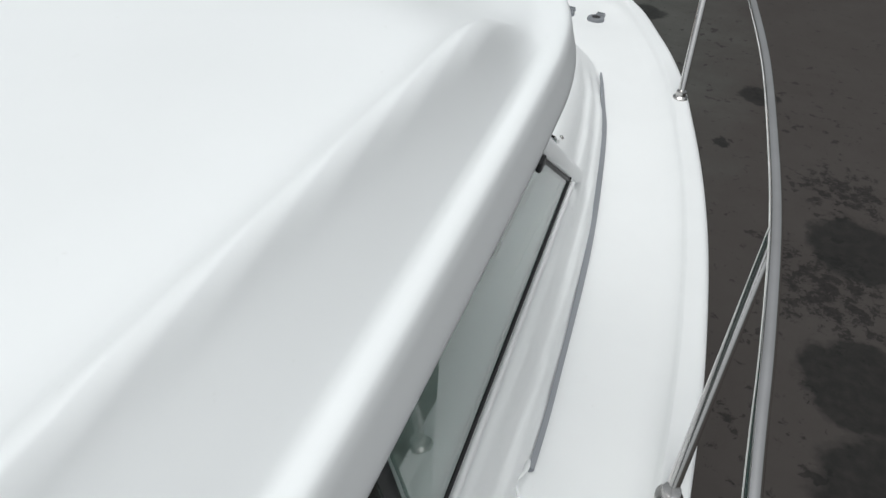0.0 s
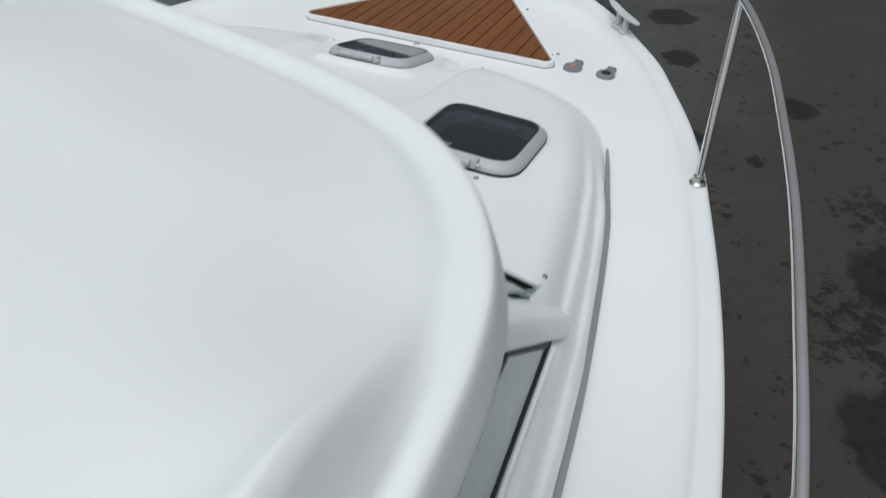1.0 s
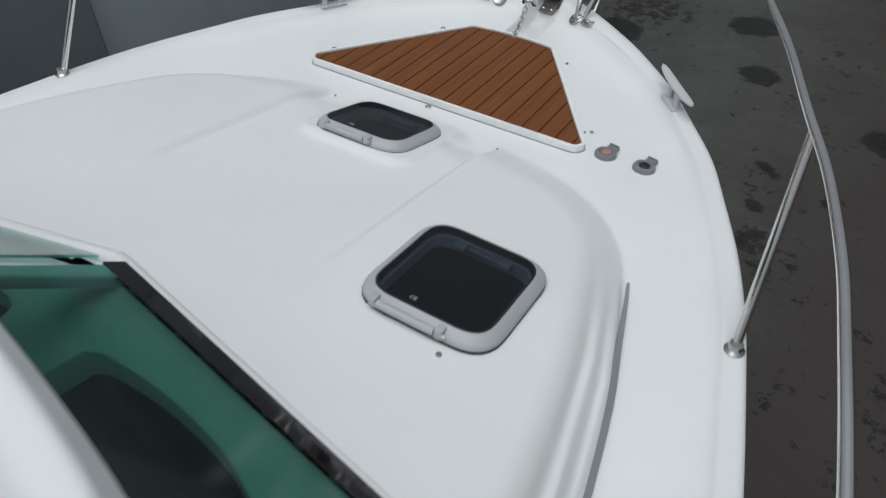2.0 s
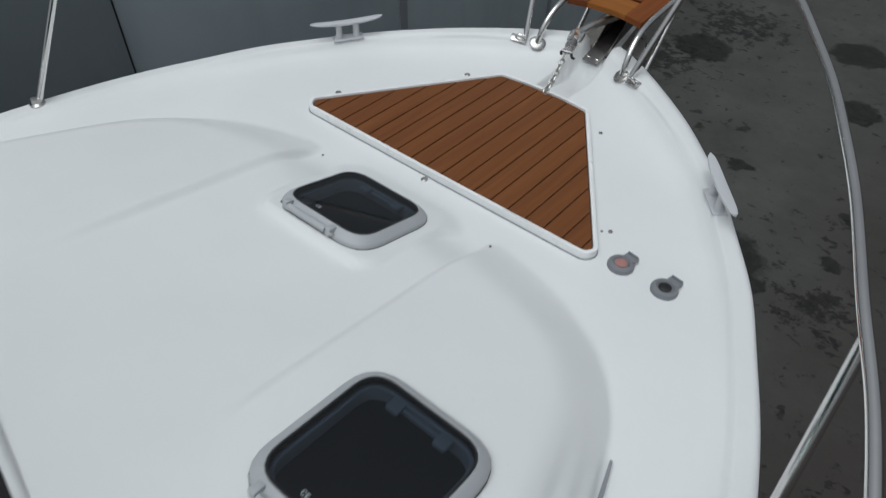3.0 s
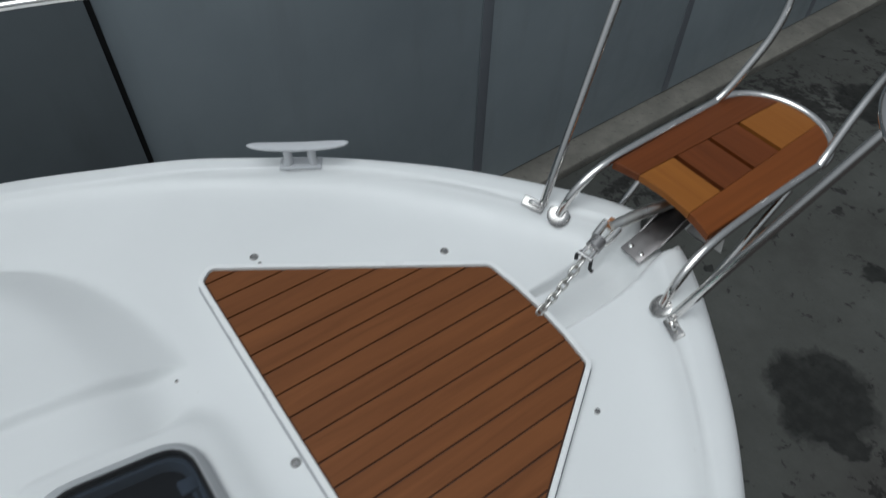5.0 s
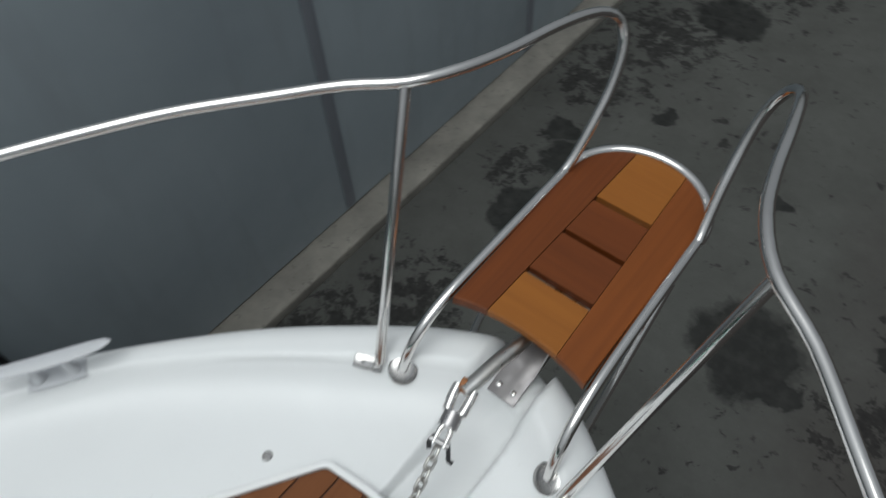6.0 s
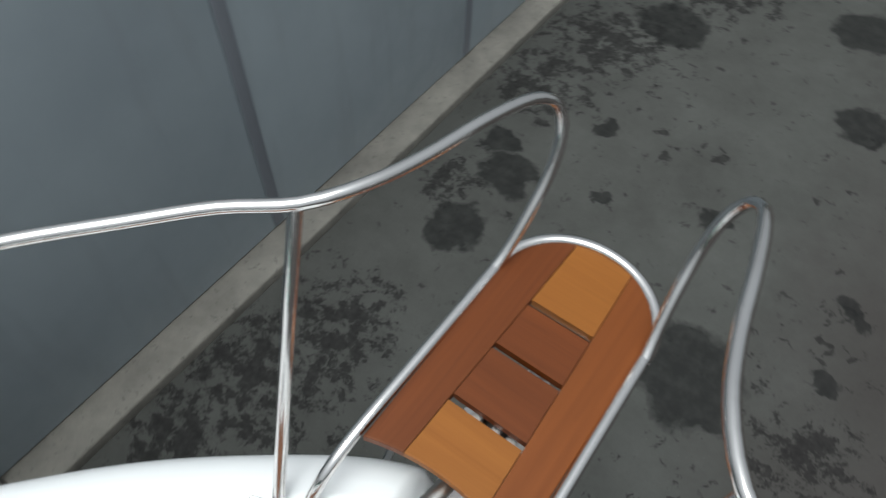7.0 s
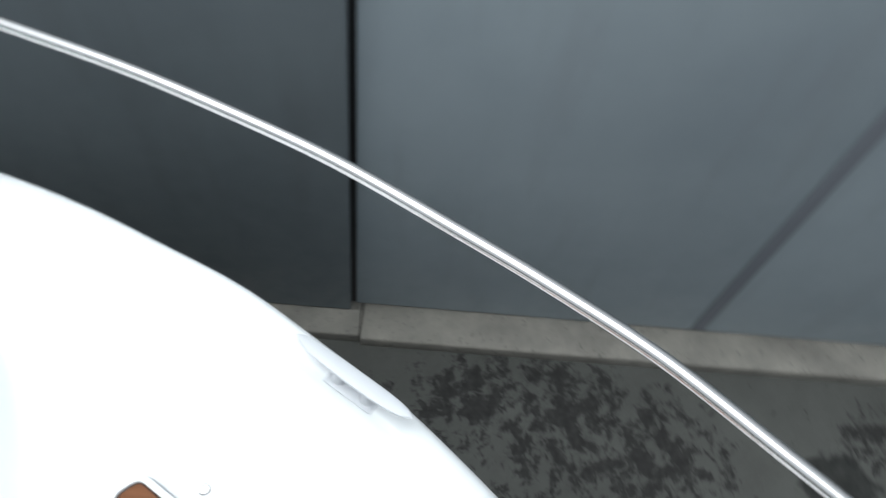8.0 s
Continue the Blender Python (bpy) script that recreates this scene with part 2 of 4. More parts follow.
def kerb_material():
    m = mat("pale_kerb_concrete", (0.2, 0.185, 0.165), 0.85)
    p = place(m)
    c = ramp(m, noise_of(m, p, 3.5, 6, 0.65), 0.3, 0.7, (0.145, 0.137, 0.12), (0.25, 0.235, 0.205))
    c = mixed(m, spread(m, noise_of(m, p, 30, 4), 0.6, 0.7, 0, 0.5), c, (0.07, 0.066, 0.06))
    link(m, c, bsdf(m).inputs["Base Color"])
    bump(m, noise_of(m, p, 45, 6, 0.7), 0.6, 0.005)
    return m


KERB = kerb_material()


# ---- mesh helpers ----
def solid(name, verts, faces, material, parent=None, label="", smooth=True, sharp=None):
    """Links plain mesh data as one object under a thing or part."""
    me = bpy.data.meshes.new(name)
    me.from_pydata([tuple(v) for v in verts], [], [tuple(f) for f in faces])
    bm = bmesh.new()
    bm.from_mesh(me)
    bmesh.ops.remove_doubles(bm, verts=bm.verts, dist=1e-5)
    bmesh.ops.recalc_face_normals(bm, faces=bm.faces)
    bm.to_mesh(me)
    bm.free()
    return dress(name, me, material, parent, label, smooth, sharp)


def dress(name, me, material, parent, label, smooth=True, sharp=None):
    me.materials.append(material)
    me.polygons.foreach_set("use_smooth", [smooth] * len(me.polygons))
    if smooth and sharp:
        me.set_sharp_from_angle(angle=radians(sharp))
    ob = new(name, me)
    ob.parent = parent
    if label:
        tagged(ob, label)
    return ob


def part(name, bm, material, parent, label="", smooth=True, sharp=40):
    """Links a bmesh as one mesh object under a thing or part."""
    me = bpy.data.meshes.new(name)
    bmesh.ops.recalc_face_normals(bm, faces=bm.faces)
    bm.to_mesh(me)
    bm.free()
    return dress(name, me, material, parent, label, smooth, sharp)


def empty(name, parent=None, at=(0, 0, 0)):
    e = new(name)
    e.parent, e.location, e.empty_display_size = parent, at, 0.1
    return e


def glide(points, step):
    """Points on a smooth curve through the given ones, about a step apart."""
    P = [Vector(p) for p in points]
    P = [2 * P[0] - P[1], *P, 2 * P[-1] - P[-2]]
    out = []
    for a, b, c, d in zip(P, P[1:], P[2:], P[3:]):
        n = max(2, int((c - b).length / step))
        for k in range(n):
            t = k / n
            out.append(0.5 * (2 * b + (c - a) * t + (2 * a - 5 * b + 4 * c - d) * t * t + (3 * b - a - 3 * c + d) * t ** 3))
    return out + [P[-2]]


def tube_bm(line, radius, sides=14, bm=None, flat=1.0):
    """A closed round bar along a line; radius may be a function of 0..1."""
    bm = bm or bmesh.new()
    rings, side = [], None
    for i, p in enumerate(line):
        d = (line[min(i + 1, len(line) - 1)] - line[max(i - 1, 0)]).normalized()
        side = side - d * side.dot(d) if side else d.orthogonal()
        side.normalize()
        up = d.cross(side)
        r = radius(i / (len(line) - 1)) if callable(radius) else radius
        rings.append([bm.verts.new(p + side * (r * math.cos(2 * math.pi * k / sides)) + up * (r * flat * math.sin(2 * math.pi * k / sides))) for k in range(sides)])
    for a, b in zip(rings, rings[1:]):
        for k in range(sides):
            bm.faces.new((a[k], a[(k + 1) % sides], b[(k + 1) % sides], b[k]))
    bm.faces.new(rings[0][::-1])
    bm.faces.new(rings[-1])
    return bm


def tube(name, points, radius, material, parent, label="", step=0.02, smooth_line=True):
    line = glide(points, step) if smooth_line and len(points) > 2 else [Vector(p) for p in points]
    return part(name, tube_bm(line, radius), material, parent, label, True, 60)


def box_bm(size, at=(0, 0, 0), bevel=0.004, turn=None, segments=2):
    bm = bmesh.new()
    bmesh.ops.create_cube(bm, size=1, matrix=Matrix.Diagonal((*size, 1)))
    if bevel:
        bmesh.ops.bevel(bm, geom=bm.edges[:], offset=bevel, segments=segments, affect="EDGES", profile=0.5)
    if turn is not None:
        bmesh.ops.transform(bm, matrix=turn, verts=bm.verts)
    bmesh.ops.translate(bm, vec=at, verts=bm.verts)
    return bm


def disc_bm(profile, sides=28):
    """A turned shape round z from (radius, z) pairs, the first and last closed."""
    bm = bmesh.new()
    rings = [[bm.verts.new((r * math.cos(2 * math.pi * k / sides), r * math.sin(2 * math.pi * k / sides), z)) for k in range(sides)] for r, z in profile]
    for a, b in zip(rings, rings[1:]):
        for k in range(sides):
            bm.faces.new((a[k], a[(k + 1) % sides], b[(k + 1) % sides], b[k]))
    bm.faces.new(rings[0][::-1])
    bm.faces.new(rings[-1])
    return bm


def slab_bm(outline, low, high, bevel=0.0, segments=2):
    """A flat outline given a thickness; its upper edge may be rounded."""
    bm = bmesh.new()
    top = bm.faces.new([bm.verts.new((x, y, high)) for x, y in outline])
    r = bmesh.ops.extrude_face_region(bm, geom=[top])
    bmesh.ops.translate(bm, vec=(0, 0, low - high), verts=[v for v in r["geom"] if isinstance(v, bmesh.types.BMVert)])
    if bevel:
        edges = [e for e in bm.edges if all(abs(v.co.z - high) < 1e-6 for v in e.verts)]
        bmesh.ops.bevel(bm, geom=edges, offset=bevel, segments=segments, affect="EDGES", profile=0.5)
    return bm


def rounded(corners, radius, n=6):
    """An outline with rounded corners."""
    out, m = [], len(corners)
    for i in range(m):
        a, b, c = (Vector(corners[(i + k) % m]) for k in (-1, 0, 1))
        u, v = (a - b).normalized(), (c - b).normalized()
        half = u.angle(v) / 2
        t = min(radius / math.tan(half), 0.45 * (a - b).length, 0.45 * (c - b).length)
        p, q = b + u * t, b + v * t
        for k in range(n + 1):
            s = k / n
            out.append(tuple((1 - s) ** 2 * p + 2 * s * (1 - s) * b + s * s * q))
    return out


def ring_bm(outer, inner, low, high, bevel=0.004):
    """A flat frame between two outlines of equally many points."""
    bm = bmesh.new()
    n = len(outer)
    V = [[bm.verts.new((x, y, z)) for x, y in o] for o, z in ((outer, low), (outer, high), (inner, high), (inner, low))]
    for a in range(4):
        for k in range(n):
            bm.faces.new((V[a][k], V[a][(k + 1) % n], V[(a + 1) % 4][(k + 1) % n], V[(a + 1) % 4][k]))
    if bevel:
        edges = [e for e in bm.edges if all(abs(v.co.z - high) < 1e-6 for v in e.verts) and len({v in V[1] for v in e.verts}) == 1]
        bmesh.ops.bevel(bm, geom=edges, offset=bevel, segments=2, affect="EDGES", profile=0.5)
    return bm


def step(lo, hi, v):
    t = np.clip((np.asarray(v, float) - lo) / (hi - lo), 0, 1)
    return t * t * (3 - 2 * t)


def far_from(line, x, y):
    """Distance of many points from a polyline."""
    L = np.asarray(line, float)
    best = np.full(np.shape(x), 1e9)
    for a, b in zip(L, L[1:]):
        d = b - a
        t = np.clip(((x - a[0]) * d[0] + (y - a[1]) * d[1]) / max(d @ d, 1e-12), 0, 1)
        best = np.minimum(best, np.hypot(x - a[0] - t * d[0], y - a[1] - t * d[1]))
    return best


# ---- the yard ----
def yard():
    bm = bmesh.new()
    bmesh.ops.create_grid(bm, x_segments=20, y_segments=20, size=300)
    g = part("ground", bm, CONCRETE, None)
    tagged(g, "dark grey weathered concrete yard with damp blotchy stains", "ground", kind="structure")
    wall = part("wall_west", box_bm((0.25, 36, 2.9), (-2.355, 8, 1.45), 0.0), WALL_BACK, None)
    tagged(wall, "tall grey sheet-clad wall along the yard", "wall", kind="structure")
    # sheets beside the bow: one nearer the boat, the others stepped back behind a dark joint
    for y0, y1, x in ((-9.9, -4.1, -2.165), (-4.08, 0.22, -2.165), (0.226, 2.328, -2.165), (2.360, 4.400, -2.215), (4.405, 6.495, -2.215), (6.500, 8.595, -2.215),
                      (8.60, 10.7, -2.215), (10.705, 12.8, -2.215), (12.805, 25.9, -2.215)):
        # panels stop above the kerb; the dark backing draws the shade line there
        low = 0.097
        part("panel", box_bm((x + 2.26, y1 - y0, 2.82 - low), ((x - 2.26) / 2, (y0 + y1) / 2, (2.82 + low) / 2), 0.003), SHEET if y0 > 2.3 else DARKENED_SHEET, wall)
        if x < -2.2 and y0 > 2.4:
            part("joint_cover", box_bm((0.008, 0.078, 2.7), (-2.2135, y0 + 0.042, 1.46), 0.003), SEAM, wall, "darker cover strip over a wall joint")
    part("joint_strip", box_bm((0.02, 0.032, 2.7), (-2.226, 2.344, 1.46), 0.002), BLACK, wall, "black open joint")
    for y0, y1, x in ((-9.9, 2.395, -2.005), (2.40, 25.9, -1.985)):
        k = part("kerb", box_bm((x + 2.25, y1 - y0, 0.10), ((x - 2.25) / 2, (y0 + y1) / 2, 0.034), 0.014, segments=3), KERB, None)
        tagged(k, "low pale concrete kerb along the foot of the wall", "kerb", kind="structure")


yard()

# ---- the boat: hull and deck ----
boat = empty("motor_boat")
tagged(boat, "white fibreglass motor boat with teak foredeck hatch and steel pulpit", "boat")

EDGE = [(1.36, -3.6), (1.385, -2.4), (1.40, -1.2), (1.412, -0.4), (1.408, 0.2), (1.395, 0.45), (1.362, 0.79), (1.303, 1.15), (1.227, 1.49), (1.189, 1.65), (1.106, 1.90), (1.015, 2.095), (0.945, 2.26),
        (0.81, 2.46), (0.74, 2.58), (0.625, 2.715), (0.488, 2.865), (0.325, 2.999), (0.224, 3.076), (0.126, 3.143), (0.052, 3.176), (0.0, 3.182)]
half = np.array([(p.x, p.y) for p in glide([(x, y, 0) for x, y in EDGE], 0.016)])
for _ in range(60):
    half[1:-1] = 0.25 * half[:-2] + 0.5 * half[1:-1] + 0.25 * half[2:]
half = [tuple(p) for p in half]
rim = half + [(-x, y) for x, y in half[-2::-1]]
COACH = [(1.15, -3.0), (1.14, -1.5), (1.135, -0.5), (1.128, 0.0), (1.112, 0.27), (1.075, 0.70), (1.0, 1.19), (0.945, 1.42), (0.885, 1.63), (0.835, 1.74), (0.74, 1.85), (0.59, 1.935), (0.42, 1.985), (0.25, 2.005), (0.0, 2.01)]
coach_half = [(p.x, p.y) for p in glide([(x, y, 0) for x, y in COACH], 0.04)]
coach_rim = coach_half + [(-x, y) for x, y in coach_half[-2::-1]]


def deck_level(y):
    return 2.466 - 0.052 * np.maximum(0, np.asarray(y) - 2.0)


def deck_height(x, y, d=None):
    """The moulded foredeck: gunwale, side deck, coachroof with two side lobes, chain gutter."""
    x, y = np.asarray(x, float), np.asarray(y, float)
    if d is None:
        d = far_from(rim, x, y)
    zd = deck_level(y)
    wide = 0.059 + 0.041 * step(2.55, 3.0, y)
    gun = 2.485 + 0.002 * step(2.5, 3.0, y)
    zd = zd - 0.008
    fall = np.exp(-np.maximum(d - wide, 0) / (0.022 + 0.022 * step(2.3, 2.9, y)))
    # a fine moulded groove where the gunwale meets the side deck
    z = zd + (gun - zd) * fall - 0.003 * np.exp(-((d - wide - 0.007) / 0.006) ** 2)
    r = 0.022 + 0.036 * step(2.2, 3.0, y)
    z = z - 0.85 * r * (1 - np.sqrt(np.clip(1 - (1 - np.clip(d / r, 0, 1)) ** 2, 0, 1)))
    limit = np.interp(y, [p[1] for p in coach_half], [p[0] for p in coach_half], right=-1.0)
    inside = np.where(np.abs(x) < limit, 1.0, 0.0)
    dc = far_from(coach_rim, x, y) * inside
    top = 2.727 - 0.198 * (np.maximum(y, 0.3) - 0.8) - 0.028 * x ** 2
    top = np.where(y < 0.62, np.minimum(top, 2.708), top)
    # the sunk middle panel ends aft in a rounded edge
    qx, qy = np.abs(x) - 0.21, 1.06 - y
    panel_edge = np.hypot(np.maximum(qx, 0), np.maximum(qy, 0)) + np.minimum(np.maximum(qx, qy), 0) - 0.12
    soft_edge = 0.013 + 0.03 * (1 - step(0.95, 1.3, y))
    lobe = step(-1.0, 1.0, panel_edge / soft_edge) * step(0.86, 1.42, y)
    top = top + 0.018 * lobe
    side = 0.145 + 0.03 * step(1.55, 1.9, y)
    # the side rises in small moulded terraces that run out forward
    tread = np.interp(dc, (0, 0.010, 0.036, 0.048, 0.076, 0.090, 0.2), (0, 0.024, 0.027, 0.057, 0.061, 0.090, 0.2))
    u = tread + (dc - tread) * step(1.25, 1.66, y)
    rise = 1 - (1 - np.clip(u / side, 0, 1)) ** 2.1
    front = step(0.0, 0.30, dc)
    rise = rise + (front - rise) * step(1.75, 1.95, y) * (1 - 0.75 * lobe)
    z = z + (top - z) * rise * inside
    gut = (1 - step(0.056, 0.070, np.abs(x - 0.006))) * step(2.735, 2.745, y)
    z = z - gut * (0.026 + 0.055 * step(2.75, 3.08, y))
    # a shallow moulded seat round the centre hatch
    sx, sy = np.abs(x - 0.012) - 0.13, np.abs(y - 1.80) - 0.11
    seat = 1 - step(0.060, 0.078 + 0.05 * step(1.88, 1.97, y), np.hypot(np.maximum(sx, 0), np.maximum(sy, 0)))
    flat = 2.526 - 0.29 * (y - 1.80)
    return z + (np.maximum(flat, z) - z + 0.004) * seat


HATCHES = [(0.607, 1.249, 0.164, 0.175), (0.013, 1.798, 0.162, 0.153)]


def in_cabin(x, y):
    return (np.abs(x) < 0.955) & (y > -2.0) & (y < 0.846 - 0.193 * np.abs(x))


def build_deck():
    R = np.array(rim)
    n = len(R)
    cx, cy = np.zeros(n), np.clip(R[:, 1], -3.5, 2.75)
    span = np.hypot(R[:, 0], R[:, 1] - cy)
    first = np.array([0, 0.0015, 0.004, 0.007, 0.011, 0.016, 0.022, 0.028, 0.035, 0.042, 0.048, 0.052, 0.0545, 0.058, 0.064, 0.071, 0.081, 0.094, 0.108])
    rest = np.linspace(0, 1, 150)[1:]
    X, Y, D = [], [], []
    for k in range(len(first) + len(rest)):
        s = first[k] if k < len(first) else first[-1] + rest[k - len(first)] * (span - first[-1])
        f = s / np.maximum(span, 1e-6)
        X.append(R[:, 0] * (1 - f) + cx * f)
        Y.append(R[:, 1] * (1 - f) + cy * f)
    X, Y = np.array(X), np.array(Y)
    Z = deck_height(X, Y)
    verts = np.stack([X, Y, Z], -1).reshape(-1, 3)
    faces = []
    for k in range(len(X) - 1):
        for i in range(n - 1):
            q = (k * n + i, k * n + i + 1, (k + 1) * n + i + 1, (k + 1) * n + i)
            mx, my = X[k:k + 2, i:i + 2].mean(), Y[k:k + 2, i:i + 2].mean()
            if in_cabin(mx, my) or any(abs(mx - a) < w - 0.022 and abs(my - b) < h - 0.022 for a, b, w, h in HATCHES):
                continue
            faces.append(q)
    return solid("deck", verts, faces, WHITE, boat, "smooth white moulded foredeck")


build_deck()


def build_hull():
    """Topsides and bottom, drawn in below the gunwale down to a keel on the ground."""
    R = np.array(rim)
    levels = [(0.0, 1.0, 0.0), (0.012, 1.0, 0.0), (0.05, 0.996, 0.01), (0.09, 0.985, 0.02), (0.35, 0.95, 0.10), (0.8, 0.88, 0.26), (1.3, 0.76, 0.48), (1.75, 0.52, 0.75), (2.1, 0.2, 1.0), (2.44, 0.03, 1.2)]
    verts, faces, n = [], [], len(R)
    crest = deck_height(R[:, 0], R[:, 1], np.zeros(len(R)))
    for drop, f, back in levels:
        for (x, y), z in zip(R, crest):
            verts.append((x * f, y - back * float(step(0.5, 3.16, y)), z * (1 - drop / 2.44)))
    for k in range(len(levels) - 1):
        for i in range(n - 1):
            faces.append((k * n + i, k * n + i + 1, (k + 1) * n + i + 1, (k + 1) * n + i))
        faces.append((k * n, (k + 1) * n, (k + 1) * n + n - 1, k * n + n - 1))
    faces.append(tuple(range((len(levels) - 1) * n, len(levels) * n)))
    return solid("hull", verts, faces, WHITE, boat, "white hull flaring up to a rounded gunwale", sharp=50)


build_hull()

# painted groove shade between coachroof and side deck, grey, widening aft from a point
for s in (1, -1):
    line = [p for p in coach_half if -0.02 < p[1] < 1.64][::-1]
    V, F = [], []
    for i, (x, y) in enumerate(line):
        w = 0.021 * min(1, i / 9) * float(np.interp(y, (0.3, 0.75, 1.15), (0.32, 0.62, 1.0)))
        for dx, dz in ((0.004, 0.012), (0.006 - w * 0.2, 0.016), (-w, 0.016 + w * 0.9), (-w, 0.0)):
            V.append((s * (x + dx + 0.009), y, float(deck_height(x + 0.02, y)) + dz - 0.004))
    for i in range(len(line) - 1):
        for k in range(4):
            F.append((4 * i + k, 4 * i + (k + 1) % 4, 4 * i + 4 + (k + 1) % 4, 4 * i + 4 + k))
    F += [(0, 1, 2, 3), tuple(4 * len(line) - 1 - k for k in range(4))]
    solid("side_groove_shade", V, F, SHADE_GREY, boat, "narrow grey strip painted as groove shade along the coachroof", sharp=40)

# a strip of sealant that has come loose at the groove's aft end
curl = glide([(1.128, 0.0, 2.492), (1.130, -0.03, 2.503), (1.122, -0.055, 2.497), (1.134, -0.085, 2.506), (1.124, -0.12, 2.494)], 0.008)
part("loose_sealant", tube_bm(curl, lambda t: 0.005 + 0.003 * math.sin(9 * t), 8, None, 0.4), WHITE, boat, "torn strip of white sealant")

# ---- cabin: roof, pillars, panes, lining ----
ROOF_EDGE = [(1.07, -2.1), (1.085, -1.4), (1.088, -0.6), (1.085, -0.2), (1.08, 0.0), (1.074, 0.08), (1.058, 0.16), (1.03, 0.225), (0.99, 0.285), (0.94, 0.335), (0.865, 0.385), (0.745, 0.43), (0.585, 0.47), (0.41, 0.505), (0.2, 0.54), (0.0, 0.548)]
roof_half = [(p.x, p.y) for p in glide([(x, y, 0) for x, y in ROOF_EDGE], 0.02)]
roof_rim = roof_half + [(-x, y) for x, y in roof_half[-2::-1]]


def roof_height(x, y, d):
    ze = 3.208 + 0.06 * y
    # a slanting outer face, a tight rounding, a narrow flat top
    lip = 0.008 - 0.036 * (1 - np.clip(d / 0.011, 0, 1)) + 0.012 * np.sqrt(np.clip(1 - (1 - np.clip((d - 0.011) / 0.014, 0, 1)) ** 2, 0, 1))
    aft = 1 - step(-0.12, 0.12, y)
    wc = np.interp(y, [-2, -0.6, 0.05], [0.16, 0.122, 0.066])
    slope = np.clip((d - 0.036) / np.maximum(wc - 0.036, 0.01), 0, 1)
    crease = 0.070 * slope
    soft = 0.050 * step(0.035, 0.34, d)
    crown = 0.036 * (1 - np.exp(-np.maximum(d - 0.05, 0) / 0.45))
    dip = -0.007 * np.exp(-((d - 0.054) / 0.018) ** 2) * (1 - aft)
    ridge = (0.012 * np.exp(-((d - wc - 0.004) / 0.014) ** 2) - 0.008 * np.exp(-((d - wc - 0.055) / 0.03) ** 2)) * aft
    fold = -0.004 * np.exp(-((d - 0.40) / 0.035) ** 2) * aft
    return ze + lip + dip + soft + (crease - soft) * aft + crown + ridge + fold


def build_roof():
    R = np.array(roof_rim)
    n = len(R)
    cy = np.clip(R[:, 1], -2.1, 0.0)
    span = np.hypot(R[:, 0], R[:, 1] - cy)
    first = [0, 0.003, 0.008, 0.012, 0.0155, 0.0165, 0.018, 0.020, 0.023, 0.026, 0.030, 0.036, 0.042, 0.05, 0.06, 0.07, 0.08, 0.09, 0.1, 0.11, 0.12, 0.13, 0.14, 0.15, 0.165, 0.18, 0.2]
    rest = np.linspace(0, 1, 36)[1:]
    X, Y, Z = [], [], []
    # under-turned skirt first: inner underside, lower lip, outer lip
    for inset, dz in ((0.09, -0.045), (0.014, -0.046), (0.002, -0.043), (-0.002, -0.039), (-0.0015, -0.035)):
        f = inset / span
        X.append(R[:, 0] * (1 - f)); Y.append(R[:, 1] * (1 - f) + cy * f); Z.append(3.208 + 0.06 * R[:, 1] + dz)
    for k in range(len(first) + len(rest)):
        s = first[k] if k < len(first) else first[-1] + rest[k - len(first)] * (span - first[-1])
        f = s / span
        x, y = R[:, 0] * (1 - f), R[:, 1] * (1 - f) + cy * f
        X.append(x); Y.append(y); Z.append(roof_height(x, y, far_from(roof_rim, x, y)))
    verts = np.stack([np.array(X), np.array(Y), np.array(Z)], -1).reshape(-1, 3)
    faces = [(k * n + i, k * n + i + 1, (k + 1) * n + i + 1, (k + 1) * n + i) for k in range(len(X) - 1) for i in range(n - 1)]
    return solid("cabin_roof", verts, faces, ROOF_WHITE, boat, "white domed cabin roof with a rounded lip and side creases")


build_roof()
part("headliner", slab_bm([(x * 0.95, y - 0.04) for x, y in roof_rim[::3]], 3.150, 3.160), INNER, boat)


def prism(name, low, high, material, parent, label="", bevel=0.006):
    """A leaning post between two small outlines of equal count, low and high."""
    n = len(low)
    bm = bmesh.new()
    a, b = [bm.verts.new(v) for v in low], [bm.verts.new(v) for v in high]
    for k in range(n):
        bm.faces.new((a[k], a[(k + 1) % n], b[(k + 1) % n], b[k]))
    bm.faces.new(a[::-1])
    bm.faces.new(b)
    if bevel:
        bmesh.ops.bevel(bm, geom=[e for e in bm.edges if (e.verts[0] in a) != (e.verts[1] in a)], offset=bevel, segments=3, affect="EDGES", profile=0.5)
    return part(name, bm, material, parent, label, True, 50)


def plate(name, corners, thick, material, parent, label=""):
    """A four-cornered leaning sheet of some thickness."""
    c = [Vector(p) for p in corners]
    nrm = (c[1] - c[0]).cross(c[3] - c[0]).normalized() * thick
    bm = bmesh.new()
    a, b = [bm.verts.new(p) for p in c], [bm.verts.new(p - nrm) for p in c]
    bm.faces.new(a)
    bm.faces.new(b[::-1])
    for k in range(4):
        bm.faces.new((a[k], b[k], b[(k + 1) % 4], a[(k + 1) % 4]))
    return part(name, bm, material, parent, label, False)


